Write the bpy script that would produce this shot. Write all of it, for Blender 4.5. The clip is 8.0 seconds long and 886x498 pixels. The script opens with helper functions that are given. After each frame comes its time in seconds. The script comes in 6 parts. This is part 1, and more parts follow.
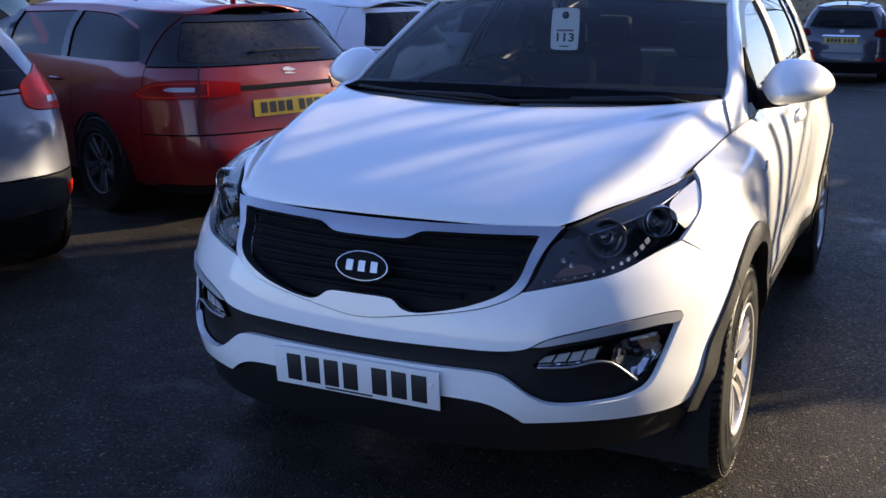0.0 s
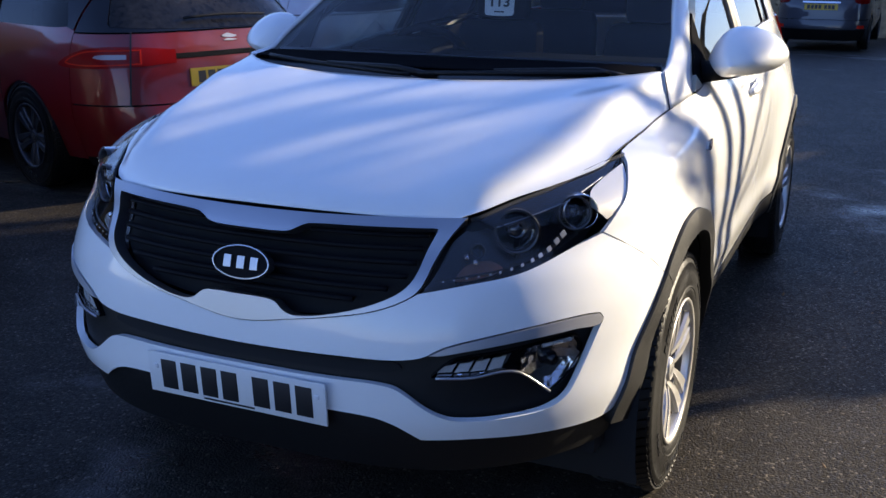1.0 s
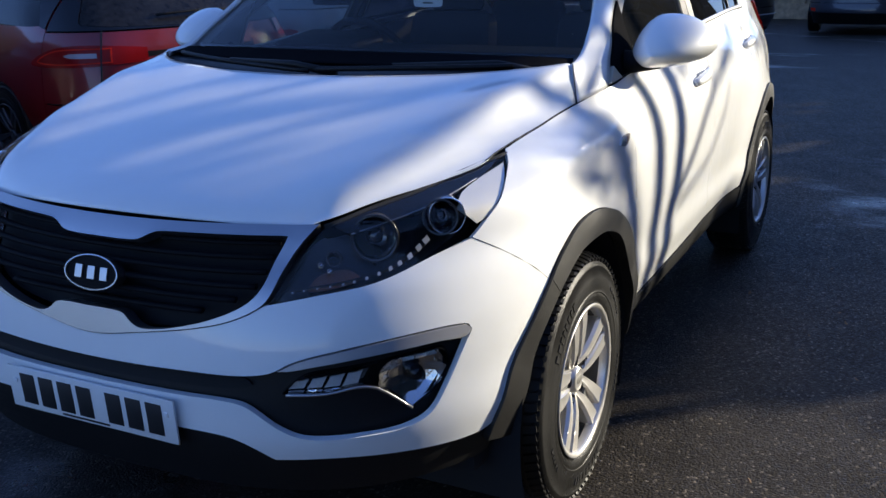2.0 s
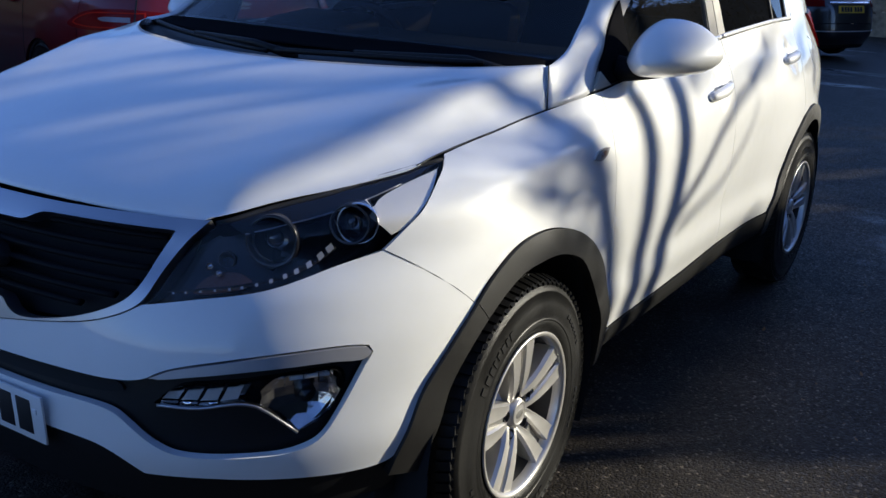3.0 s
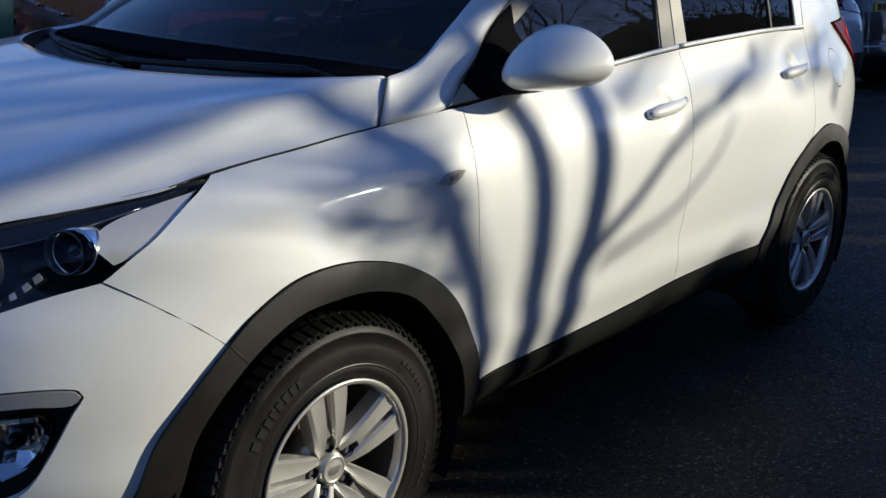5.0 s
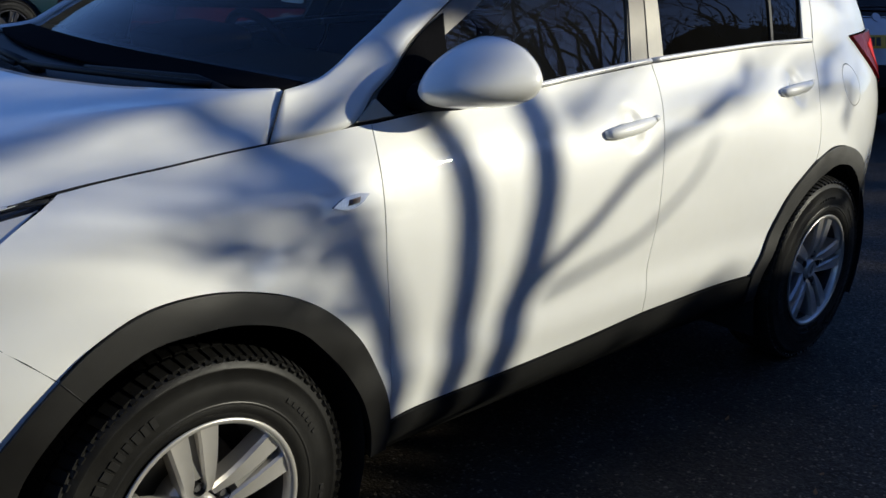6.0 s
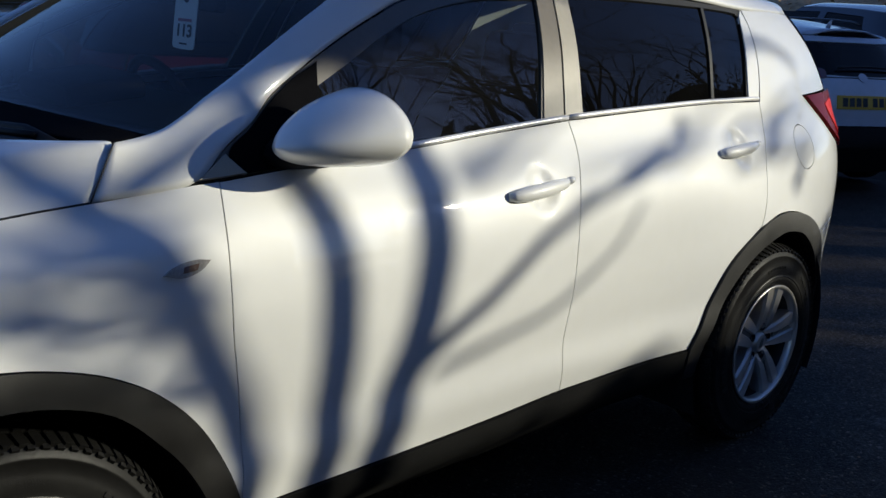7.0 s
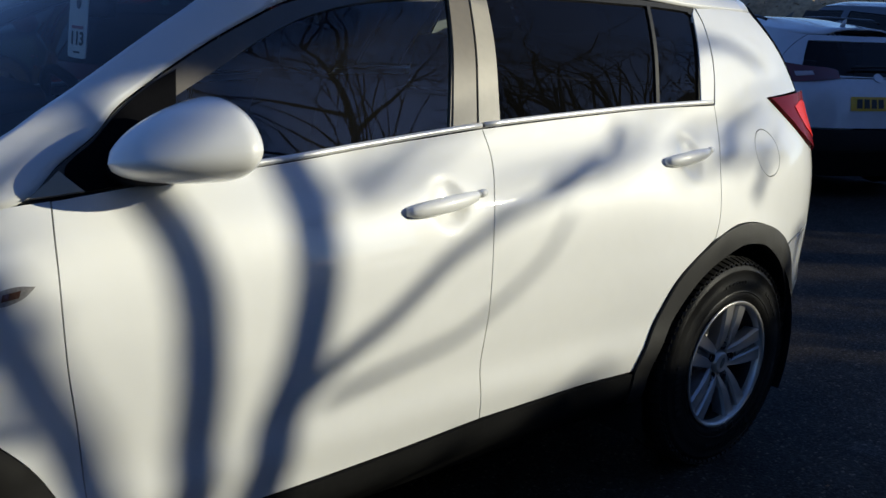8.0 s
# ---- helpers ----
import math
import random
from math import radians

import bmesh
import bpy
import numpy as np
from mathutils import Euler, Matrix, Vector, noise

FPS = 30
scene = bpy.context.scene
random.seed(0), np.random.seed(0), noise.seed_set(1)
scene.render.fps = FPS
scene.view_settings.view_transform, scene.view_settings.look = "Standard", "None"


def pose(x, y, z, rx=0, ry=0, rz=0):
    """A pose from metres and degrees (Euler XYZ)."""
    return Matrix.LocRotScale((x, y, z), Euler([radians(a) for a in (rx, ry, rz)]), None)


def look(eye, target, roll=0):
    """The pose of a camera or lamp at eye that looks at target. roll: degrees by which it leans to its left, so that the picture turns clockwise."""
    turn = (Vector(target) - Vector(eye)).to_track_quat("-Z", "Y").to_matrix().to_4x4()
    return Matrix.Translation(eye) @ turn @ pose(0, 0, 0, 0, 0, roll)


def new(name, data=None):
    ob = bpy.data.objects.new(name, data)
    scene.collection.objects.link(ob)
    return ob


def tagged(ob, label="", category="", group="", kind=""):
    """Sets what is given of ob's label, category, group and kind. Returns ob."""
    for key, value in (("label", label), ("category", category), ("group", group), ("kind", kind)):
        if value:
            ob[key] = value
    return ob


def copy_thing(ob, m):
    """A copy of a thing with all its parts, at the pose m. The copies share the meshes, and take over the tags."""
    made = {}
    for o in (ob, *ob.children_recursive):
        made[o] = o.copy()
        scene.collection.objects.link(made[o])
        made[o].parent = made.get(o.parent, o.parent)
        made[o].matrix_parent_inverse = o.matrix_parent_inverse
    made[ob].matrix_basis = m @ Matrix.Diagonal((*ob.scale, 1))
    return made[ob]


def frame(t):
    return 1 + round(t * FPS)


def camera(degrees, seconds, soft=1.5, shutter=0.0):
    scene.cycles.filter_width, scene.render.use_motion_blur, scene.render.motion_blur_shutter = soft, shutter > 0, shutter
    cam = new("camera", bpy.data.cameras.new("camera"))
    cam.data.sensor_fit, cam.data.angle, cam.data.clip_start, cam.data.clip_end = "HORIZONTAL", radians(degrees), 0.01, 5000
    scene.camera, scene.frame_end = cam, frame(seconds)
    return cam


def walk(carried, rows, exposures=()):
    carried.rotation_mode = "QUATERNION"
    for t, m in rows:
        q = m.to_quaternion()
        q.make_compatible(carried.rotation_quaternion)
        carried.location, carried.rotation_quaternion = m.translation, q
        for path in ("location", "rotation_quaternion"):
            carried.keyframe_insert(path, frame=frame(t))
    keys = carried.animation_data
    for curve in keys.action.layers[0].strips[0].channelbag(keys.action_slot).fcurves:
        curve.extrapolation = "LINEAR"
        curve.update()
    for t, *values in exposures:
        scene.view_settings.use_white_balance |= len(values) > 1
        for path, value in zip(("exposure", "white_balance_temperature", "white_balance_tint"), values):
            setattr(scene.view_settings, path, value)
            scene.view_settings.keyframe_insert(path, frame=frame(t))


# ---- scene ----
# The car stands with its front axle at the origin, its nose toward -y and its left side toward +x.
LENS = 47.02
PATH = [
    (0.0, 1.344, -3.200, 1.549, 75.45, 0.14, 25.12),
    (0.5, 1.392, -3.078, 1.531, 74.67, 0.14, 25.03),
    (1.0, 1.411, -2.801, 1.529, 73.59, -0.07, 24.31),
    (1.5, 1.513, -2.622, 1.522, 73.64, 0.67, 24.21),
    (1.7, 1.611, -2.570, 1.524, 73.52, 1.14, 25.06),
    (2.8, 1.906, -2.172, 1.490, 72.40, -1.47, 31.54),
    (3.0, 1.926, -2.088, 1.501, 72.49, -2.58, 32.54),
    (3.5, 2.004, -1.919, 1.485, 73.21, -2.43, 34.74),
    (4.0, 2.203, -1.765, 1.494, 73.47, -1.81, 38.03),
    (4.5, 2.334, -1.610, 1.482, 73.35, -1.58, 40.02),
    (4.7, 2.353, -1.526, 1.474, 73.27, -1.58, 40.36),
    (5.8, 2.454, -1.033, 1.497, 72.75, -2.24, 44.60),
    (6.0, 2.502, -0.967, 1.502, 72.79, -2.47, 45.72),
    (6.5, 2.560, -0.799, 1.484, 74.34, -2.88, 46.94),
    (7.0, 2.535, -0.573, 1.488, 75.71, -3.37, 46.51),
    (7.5, 2.575, -0.373, 1.483, 76.19, -2.80, 47.82),
    (8.0, 2.630, -0.189, 1.489, 75.95, -2.42, 48.70),
]
cam = camera(LENS, 8.0)
walk(cam, [(t, pose(x, y, z, rx, ry, rz)) for t, x, y, z, rx, ry, rz in PATH],
     exposures=[(0.0, 1.72, 7950, 19), (1.5, 1.38, 6900, 16), (3.0, 0.75, 6450, 13), (4.5, 0.30, 6500, 11), (6.0, 0.26, 6450, 10), (7.0, 0.04, 6450, 10), (8.0, 0.10, 6450, 9)])

# ---- light ----
SUN = Vector((0.67, 0.69, 0.29)).normalized()
world = bpy.data.worlds.new("world")
scene.world = world
world.use_nodes = True
sky = world.node_tree.nodes.new("ShaderNodeTexSky")
sky.sky_type, sky.sun_disc = "NISHITA", False
sky.air_density, sky.dust_density, sky.ozone_density = 1.0, 0.2, 5.0
sky.sun_elevation, sky.sun_rotation = math.asin(SUN.z), math.atan2(SUN.x, SUN.y)
world.node_tree.nodes["Background"].inputs["Strength"].default_value = 0.115
tint = world.node_tree.nodes.new("ShaderNodeMix")
tint.data_type, tint.blend_type = "RGBA", "MULTIPLY"
tint.inputs[0].default_value, tint.inputs[7].default_value = 1.0, (0.90, 0.92, 1.18, 1)
world.node_tree.links.new(sky.outputs[0], tint.inputs[6])
world.node_tree.links.new(tint.outputs[2], world.node_tree.nodes["Background"].inputs["Color"])
sun = new("sun", bpy.data.lights.new("sun", "SUN"))
sun.data.energy, sun.data.angle, sun.data.color = 4.0, radians(0.5), (1.0, 0.955, 0.765)
sun.matrix_world = look(SUN * 60, (0, 0, 0))


# ---- materials ----
def material(name, color, rough=0.5, metal=0.0, coat=0.0, grain=0.0, grain_scale=60.0, bump=0.0, bump_scale=200.0, spread=0.0, spec=0.5, coat_rough=0.03):
    """A principled surface whose colour and gloss vary at a coarse and a fine scale."""
    m = bpy.data.materials.new(name)
    m.use_nodes = True
    t = m.node_tree
    b = t.nodes["Principled BSDF"]
    b.inputs["Base Color"].default_value = (*color, 1)
    b.inputs["Roughness"].default_value, b.inputs["Metallic"].default_value = rough, metal
    b.inputs["Coat Weight"].default_value, b.inputs["Coat Roughness"].default_value = coat, coat_rough
    b.inputs["Specular IOR Level"].default_value = spec
    where = t.nodes.new("ShaderNodeTexCoord").outputs["Object"]
    if grain:
        fine, coarse = t.nodes.new("ShaderNodeTexNoise"), t.nodes.new("ShaderNodeTexNoise")
        fine.inputs["Scale"].default_value, fine.inputs["Detail"].default_value = grain_scale, 5
        coarse.inputs["Scale"].default_value, coarse.inputs["Detail"].default_value = grain_scale / 14, 4
        for n in (fine, coarse):
            t.links.new(where, n.inputs["Vector"])
        both = t.nodes.new("ShaderNodeMath")
        t.links.new(fine.outputs["Fac"], both.inputs[0])
        t.links.new(coarse.outputs["Fac"], both.inputs[1])
        ramp = t.nodes.new("ShaderNodeMapRange")
        t.links.new(both.outputs[0], ramp.inputs["Value"])
        ramp.inputs["From Min"].default_value, ramp.inputs["From Max"].default_value = 0.65, 1.35
        ramp.inputs["To Min"].default_value, ramp.inputs["To Max"].default_value = 1 - grain, 1 + grain
        tint = t.nodes.new("ShaderNodeMix")
        tint.data_type, tint.blend_type = "RGBA", "MULTIPLY"
        tint.inputs["Factor"].default_value = 1
        tint.inputs["A"].default_value = (*color, 1)
        for i in (6,):
            tint.inputs[i].default_value = (*color, 1)
        t.links.new(ramp.outputs[0], tint.inputs[7])
        t.links.new(tint.outputs[2], b.inputs["Base Color"])
        if spread:
            gloss = t.nodes.new("ShaderNodeMapRange")
            t.links.new(coarse.outputs["Fac"], gloss.inputs["Value"])
            gloss.inputs["From Min"].default_value, gloss.inputs["From Max"].default_value = 0.35, 0.65
            gloss.inputs["To Min"].default_value, gloss.inputs["To Max"].default_value = max(rough - spread, 0.02), rough + spread
            t.links.new(gloss.outputs[0], b.inputs["Roughness"])
    if bump:
        n, h = t.nodes.new("ShaderNodeTexNoise"), t.nodes.new("ShaderNodeBump")
        n.inputs["Scale"].default_value, n.inputs["Detail"].default_value = bump_scale, 4
        t.links.new(where, n.inputs["Vector"])
        t.links.new(n.outputs["Fac"], h.inputs["Height"])
        h.inputs["Strength"].default_value, h.inputs["Distance"].default_value = bump, 0.004
        t.links.new(h.outputs[0], b.inputs["Normal"])
        if coat:
            t.links.new(h.outputs[0], b.inputs["Coat Normal"])
    return m


def pane(name, tint, rough=0.0, ior=1.5, dust=0.0):
    """Thin glass: it lets through its tint and mirrors by Fresnel."""
    m = bpy.data.materials.new(name)
    m.use_nodes = True
    t = m.node_tree
    t.nodes.remove(t.nodes["Principled BSDF"])
    see, shine, mix, slant, f, f0 = (t.nodes.new(k) for k in ("ShaderNodeBsdfTransparent", "ShaderNodeBsdfGlossy", "ShaderNodeMixShader", "ShaderNodeLayerWeight", "ShaderNodeMath", "ShaderNodeMath"))
    see.inputs["Color"].default_value = (*tint, 1)
    shine.inputs["Roughness"].default_value = rough
    low = ((ior - 1) / (ior + 1)) ** 2
    slant.inputs["Blend"].default_value = 0.5
    f.operation, f.inputs[1].default_value = "POWER", 5.0
    f0.operation, f0.inputs[1].default_value, f0.inputs[2].default_value = "MULTIPLY_ADD", 1 - low, low
    t.links.new(slant.outputs["Facing"], f.inputs[0])
    t.links.new(f.outputs[0], f0.inputs[0])
    t.links.new(f0.outputs[0], mix.inputs[0])
    t.links.new(see.outputs[0], mix.inputs[1])
    t.links.new(shine.outputs[0], mix.inputs[2])
    out = mix.outputs[0]
    if dust:
        film, over = t.nodes.new("ShaderNodeBsdfDiffuse"), t.nodes.new("ShaderNodeMixShader")
        film.inputs["Color"].default_value = (0.5, 0.49, 0.47, 1)
        cloud, amount = t.nodes.new("ShaderNodeTexNoise"), t.nodes.new("ShaderNodeMapRange")
        cloud.inputs["Scale"].default_value, cloud.inputs["Detail"].default_value = 3.0, 6
        t.links.new(t.nodes.new("ShaderNodeTexCoord").outputs["Object"], cloud.inputs["Vector"])
        t.links.new(cloud.outputs["Fac"], amount.inputs["Value"])
        amount.inputs["To Min"].default_value, amount.inputs["To Max"].default_value = dust * .3, dust * 1.7
        t.links.new(amount.outputs[0], over.inputs[0])
        t.links.new(out, over.inputs[1])
        t.links.new(film.outputs[0], over.inputs[2])
        out = over.outputs[0]
    t.links.new(out, t.nodes["Material Output"].inputs["Surface"])
    return m


WHITE = material("white_paint", (0.80, 0.80, 0.78), 0.45, coat=1.0, grain=0.015, grain_scale=18, bump=0.5, bump_scale=4)
BLACK = material("black_plastic", (0.0065, 0.0065, 0.007), 0.55, spec=0.3, grain=0.15, grain_scale=90, bump=0.15, bump_scale=900)
CLADDING = material("grey_black_cladding", (0.0095, 0.0090, 0.0086), 0.5, grain=0.18, grain_scale=70, bump=0.2, bump_scale=1100, spread=0.08)
GLOSS_BLACK = material("gloss_black", (0.008, 0.008, 0.009), 0.12)
VOID = material("dark_cavity", (0.006, 0.006, 0.007), 0.9)
CHROME = material("satin_chrome", (0.40, 0.40, 0.42), 0.36, metal=1.0)
BRIGHT = material("bright_chrome", (0.85, 0.85, 0.86), 0.06, metal=1.0)
STRIP = material("satin_strip", (0.86, 0.85, 0.83), 0.32, metal=0.25)
SILVER = material("silver_trim", (0.45, 0.45, 0.47), 0.38, metal=0.45)
ALLOY = material("alloy_silver", (0.62, 0.60, 0.57), 0.33, metal=0.62, coat=0.4, grain=0.05, grain_scale=40)
ALLOY_WEB = material("alloy_web", (0.20, 0.195, 0.185), 0.5, metal=0.4, grain=0.15, grain_scale=50)
# Alloy darkened for barrel and bolt pockets: the recesses' shade is in the colour.
ALLOY_RECESS = material("alloy_recess_shade", (0.05, 0.05, 0.052), 0.5, metal=0.3)
RUBBER = material("tyre_rubber", (0.0095, 0.0092, 0.0088), 0.42, spec=.22, grain=0.3, grain_scale=60, bump=0.25, bump_scale=500, spread=0.15)
TYRE_MARK = material("worn_rubber", (0.015, 0.0145, 0.014), 0.4, spec=.4, grain=.4, grain_scale=50)
SILL = material("sill_black", (0.008, 0.008, 0.008), 0.6, spec=0.2, grain=0.3, grain_scale=70)
SCUTTLE = material("scuttle_black", (0.006, 0.006, 0.007), 0.95, spec=0.02, grain=0.2, grain_scale=120)
SAIL = material("sail_black", (0.007, 0.007, 0.008), 0.62, spec=0.08, grain=0.2, grain_scale=90)
SEAL = material("rubber_seal", (0.012, 0.012, 0.012), 0.6)
# One film in two tones: the paler has its reflected light painted in.
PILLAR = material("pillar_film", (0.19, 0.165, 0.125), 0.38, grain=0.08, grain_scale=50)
PILLAR_SHEEN = material("pillar_film_sheen", (0.42, 0.385, 0.31), 0.42, grain=0.06, grain_scale=50)
FABRIC = material("dark_cloth", (0.012, 0.012, 0.013), 0.9, grain=0.3, grain_scale=120)
DASH = material("dashboard_plastic", (0.004, 0.004, 0.0045), 0.7, spec=0.15, grain=0.2, grain_scale=120)
LENS_CLEAR = pane("clear_lens", (0.93, 0.93, 0.93), 0.0, 1.44)
SCREEN = pane("windscreen_glass", (0.60, 0.66, 0.67), 0.0, 1.48, 0.012)
DOOR_GLASS = pane("door_glass", (0.32, 0.37, 0.36), 0.0, 1.66, 0.012)
PRIVACY = pane("privacy_glass", (0.05, 0.05, 0.055), 0.0, 1.34, 0.007)
FRAME = material("bronze_black_frame", (0.095, 0.082, 0.068), 0.32, grain=0.1, grain_scale=60)
SMOKED = material("smoked_shroud", (0.10, 0.10, 0.11), 0.18, metal=0.6)
HOUSING = material("lamp_housing", (0.012, 0.012, 0.015), 0.22, spec=0.5)
RED_LENS = material("red_lens", (0.76, 0.030, 0.014), 0.25, spec=0.08)
DEEP_RED = material("deep_red_lens", (0.16, 0.002, 0.002), 0.25, spec=0.05)
LAMP_SILVER = material("lamp_silver", (0.84, 0.82, 0.78), 0.30, metal=0.35, bump=0.12, bump_scale=25)
FOG_GLASS = material("faceted_lamp_mirror", (0.66, 0.66, 0.68), 0.10, metal=1.0, bump=0.25, bump_scale=60)
LAMP_GLASS = material("projector_glass", (0.012, 0.013, 0.018), 0.03, coat=1.0, coat_rough=0.0)
LED = material("led_crystal", (0.50, 0.50, 0.51), 0.12, metal=0.25, coat=1.0)
DIM_AMBER = material("dim_amber", (0.11, 0.036, 0.014), 0.3, coat=0.6, bump=0.5, bump_scale=120)
SEGMENT = material("running_light_glass", (0.66, 0.65, 0.63), 0.22, metal=0.3, grain=0.2, grain_scale=60)
PLATE_WHITE = material("plate_white", (0.72, 0.72, 0.70), 0.4, grain=0.03)
PLATE_YELLOW = material("plate_yellow", (0.62, 0.36, 0.02), 0.4, grain=0.03)
INK = material("black_ink", (0.012, 0.012, 0.014), 0.5)
CARD = material("white_card", (0.75, 0.75, 0.74), 0.6)


# ---- shaping helpers ----
def knots(*pairs):
    """A smooth monotone curve through (place, value) knots."""
    xs, ys = np.array([p[0] for p in pairs], float), np.array([p[1] for p in pairs], float)
    h = np.diff(xs)
    d = np.diff(ys) / h
    m = np.concatenate([[d[0]], [0.0 if a * b <= 0 else 2 * a * b / (a + b) for a, b in zip(d, d[1:])], [d[-1]]])

    def at(x):
        x = np.clip(np.asarray(x, float), xs[0], xs[-1])
        i = np.clip(np.searchsorted(xs, x) - 1, 0, len(h) - 1)
        t = (x - xs[i]) / h[i]
        return ((2 * t**3 - 3 * t**2 + 1) * ys[i] + (t**3 - 2 * t**2 + t) * h[i] * m[i]
                + (3 * t**2 - 2 * t**3) * ys[i + 1] + (t**3 - t**2) * h[i] * m[i + 1])
    return at


def ease(a, b, x):
    t = np.clip((np.asarray(x, float) - a) / (b - a), 0, 1)
    return t * t * (3 - 2 * t)


def smooth(points, closed=True, step=0.012):
    """A rounded line through 2D or 3D points; a point with a trailing "c" is a sharp corner."""
    P = [np.array([v for v in p if v != "c"], float) for p in points]
    C = [p[-1] == "c" for p in points]
    n, out = len(P), []
    for i in range(n if closed else n - 1):
        a, b = P[i], P[(i + 1) % n]
        before = a + (a - b) if C[i] or (not closed and i == 0) else P[i - 1]
        after = b + (b - a) if C[(i + 1) % n] or (not closed and i == n - 2) else P[(i + 2) % n]
        gap = np.linalg.norm(b - a)
        m0 = (b - before) * gap / (gap + np.linalg.norm(a - before) + 1e-9)
        m1 = (after - a) * gap / (gap + np.linalg.norm(after - b) + 1e-9)
        k = max(1, int(round(gap / step)))
        for t in np.arange(k) / k:
            out.append((2 * t**3 - 3 * t**2 + 1) * a + (t**3 - 2 * t**2 + t) * m0 + (3 * t**2 - 2 * t**3) * b + (t**3 - t**2) * m1)
    if not closed:
        out.append(P[-1])
    return np.array(out)


def inset(loop, d):
    """A closed 2D line moved inward by d."""
    area = np.sum(loop[:, 0] * np.roll(loop[:, 1], -1) - loop[:, 1] * np.roll(loop[:, 0], -1))
    t = np.roll(loop, -1, 0) - np.roll(loop, 1, 0)
    t /= np.linalg.norm(t, axis=1)[:, None] + 1e-9
    return loop + np.stack([-t[:, 1], t[:, 0]], 1) * d * np.sign(area)


def within(P, loop):
    x, y = P[:, 0][:, None], P[:, 1][:, None]
    a, b = loop, np.roll(loop, -1, 0)
    cross = (a[:, 1] > y) != (b[:, 1] > y)
    at = a[:, 0] + (y - a[:, 1]) * (b[:, 0] - a[:, 0]) / (b[:, 1] - a[:, 1] + 1e-12)
    return np.sum(cross & (x < at), axis=1) % 2 == 1


def link(name, verts, faces, mat, parent=None, label="", flat=False, sharp=None):
    me = bpy.data.meshes.new(name)
    me.from_pydata([tuple(v) for v in verts], [], [tuple(f) for f in faces])
    me.materials.append(mat)
    me.update()
    if not flat:
        me.polygons.foreach_set("use_smooth", [True] * len(me.polygons))
    if sharp is not None:
        keys = {tuple(sorted(e)) for e in sharp}
        for e in me.edges:
            if tuple(sorted(e.vertices)) in keys:
                e.use_edge_sharp = True
    ob = new(name, me)
    if parent:
        ob.parent = parent
    if label:
        tagged(ob, label)
    return ob


def part(name, bm, mat, parent=None, label="", angle=35):
    """Links a bmesh as one mesh object; edges sharper than the angle stay sharp."""
    bmesh.ops.recalc_face_normals(bm, faces=bm.faces)
    for f in bm.faces:
        f.smooth = True
    for e in bm.edges:
        if len(e.link_faces) == 2 and e.calc_face_angle() > radians(angle):
            e.smooth = False
    me = bpy.data.meshes.new(name)
    bm.to_mesh(me)
    bm.free()
    me.materials.append(mat)
    ob = new(name, me)
    if parent:
        ob.parent = parent
    if label:
        tagged(ob, label)
    return ob


def panel(name, parent, mat, loop, fmap, holes=(), lift=0.0, depth=0.014, step=0.03, mirror=False, label="", gap=0.002):
    """A sheet cut to an outline in a surface's own two coordinates, with a folded-back rim all round."""
    from mathutils import geometry
    loops = [inset(np.asarray(loop), gap)] + [inset(np.asarray(h), -gap) for h in holes]
    pts, edges = [], []
    for L in loops:
        k = len(pts)
        pts += [tuple(p) for p in L]
        edges += [(k + i, k + (i + 1) % len(L)) for i in range(len(L))]
    rim = np.array(pts)
    lo, hi = loops[0].min(0), loops[0].max(0)
    gx, gy = np.meshgrid(np.arange(lo[0] + step / 2, hi[0], step), np.arange(lo[1] + step / 2, hi[1], step))
    G = np.stack([gx.ravel(), gy.ravel()], 1)
    keep = within(G, loops[0])
    for h in loops[1:]:
        keep &= ~within(G, h)
    G = G[keep]
    if len(G):
        near = np.array([np.min(np.sum((rim - g) ** 2, axis=1)) for g in G])
        G = G[near > (step * 0.45) ** 2]
    every = [Vector(p) for p in pts] + [Vector(p) for p in G]
    V, E, F, *_ = geometry.delaunay_2d_cdt(every, edges, [], 0, 1e-6)
    V = np.array([(v.x, v.y) for v in V])
    F = np.array([f for f in F])
    mid = V[F].mean(1)
    ok = within(mid, loops[0])
    for h in loops[1:]:
        ok &= ~within(mid, h)
    F = F[ok]
    P = np.stack(np.broadcast_arrays(*fmap(V[:, 0], V[:, 1])), 1)
    du = np.stack(np.broadcast_arrays(*fmap(V[:, 0] + 1e-3, V[:, 1])), 1) - P
    dv = np.stack(np.broadcast_arrays(*fmap(V[:, 0], V[:, 1] + 1e-3)), 1) - P
    N = np.cross(du, dv)
    N /= np.linalg.norm(N, axis=1)[:, None] + 1e-12
    out = np.sign(np.mean(np.sum(N * (P - np.array((0, 1.3, 0.7))), 1)))
    N *= out
    a, b, c = P[F[:, 0]], P[F[:, 1]], P[F[:, 2]]
    flip = np.sum(np.cross(b - a, c - a) * N[F[:, 0]], 1) < 0
    F[flip] = F[flip][:, ::-1]
    P = P + N * lift
    count = {}
    for f in F:
        for i in range(3):
            count[(f[i], f[(i + 1) % 3])] = 1
    border = [e for e in count if (e[1], e[0]) not in count]
    verts, faces = list(P), [tuple(f) for f in F]
    back = {}
    for e in border:
        for v in e:
            if v not in back:
                back[v] = len(verts)
                verts.append(P[v] - N[v] * depth)
    for i, j in border:
        faces.append((j, i, back[i], back[j]))
    if mirror:
        verts = [(-v[0], v[1], v[2]) for v in verts]
        faces = [f[::-1] for f in faces]
    return link(name, verts, faces, mat, parent, label, sharp=border)


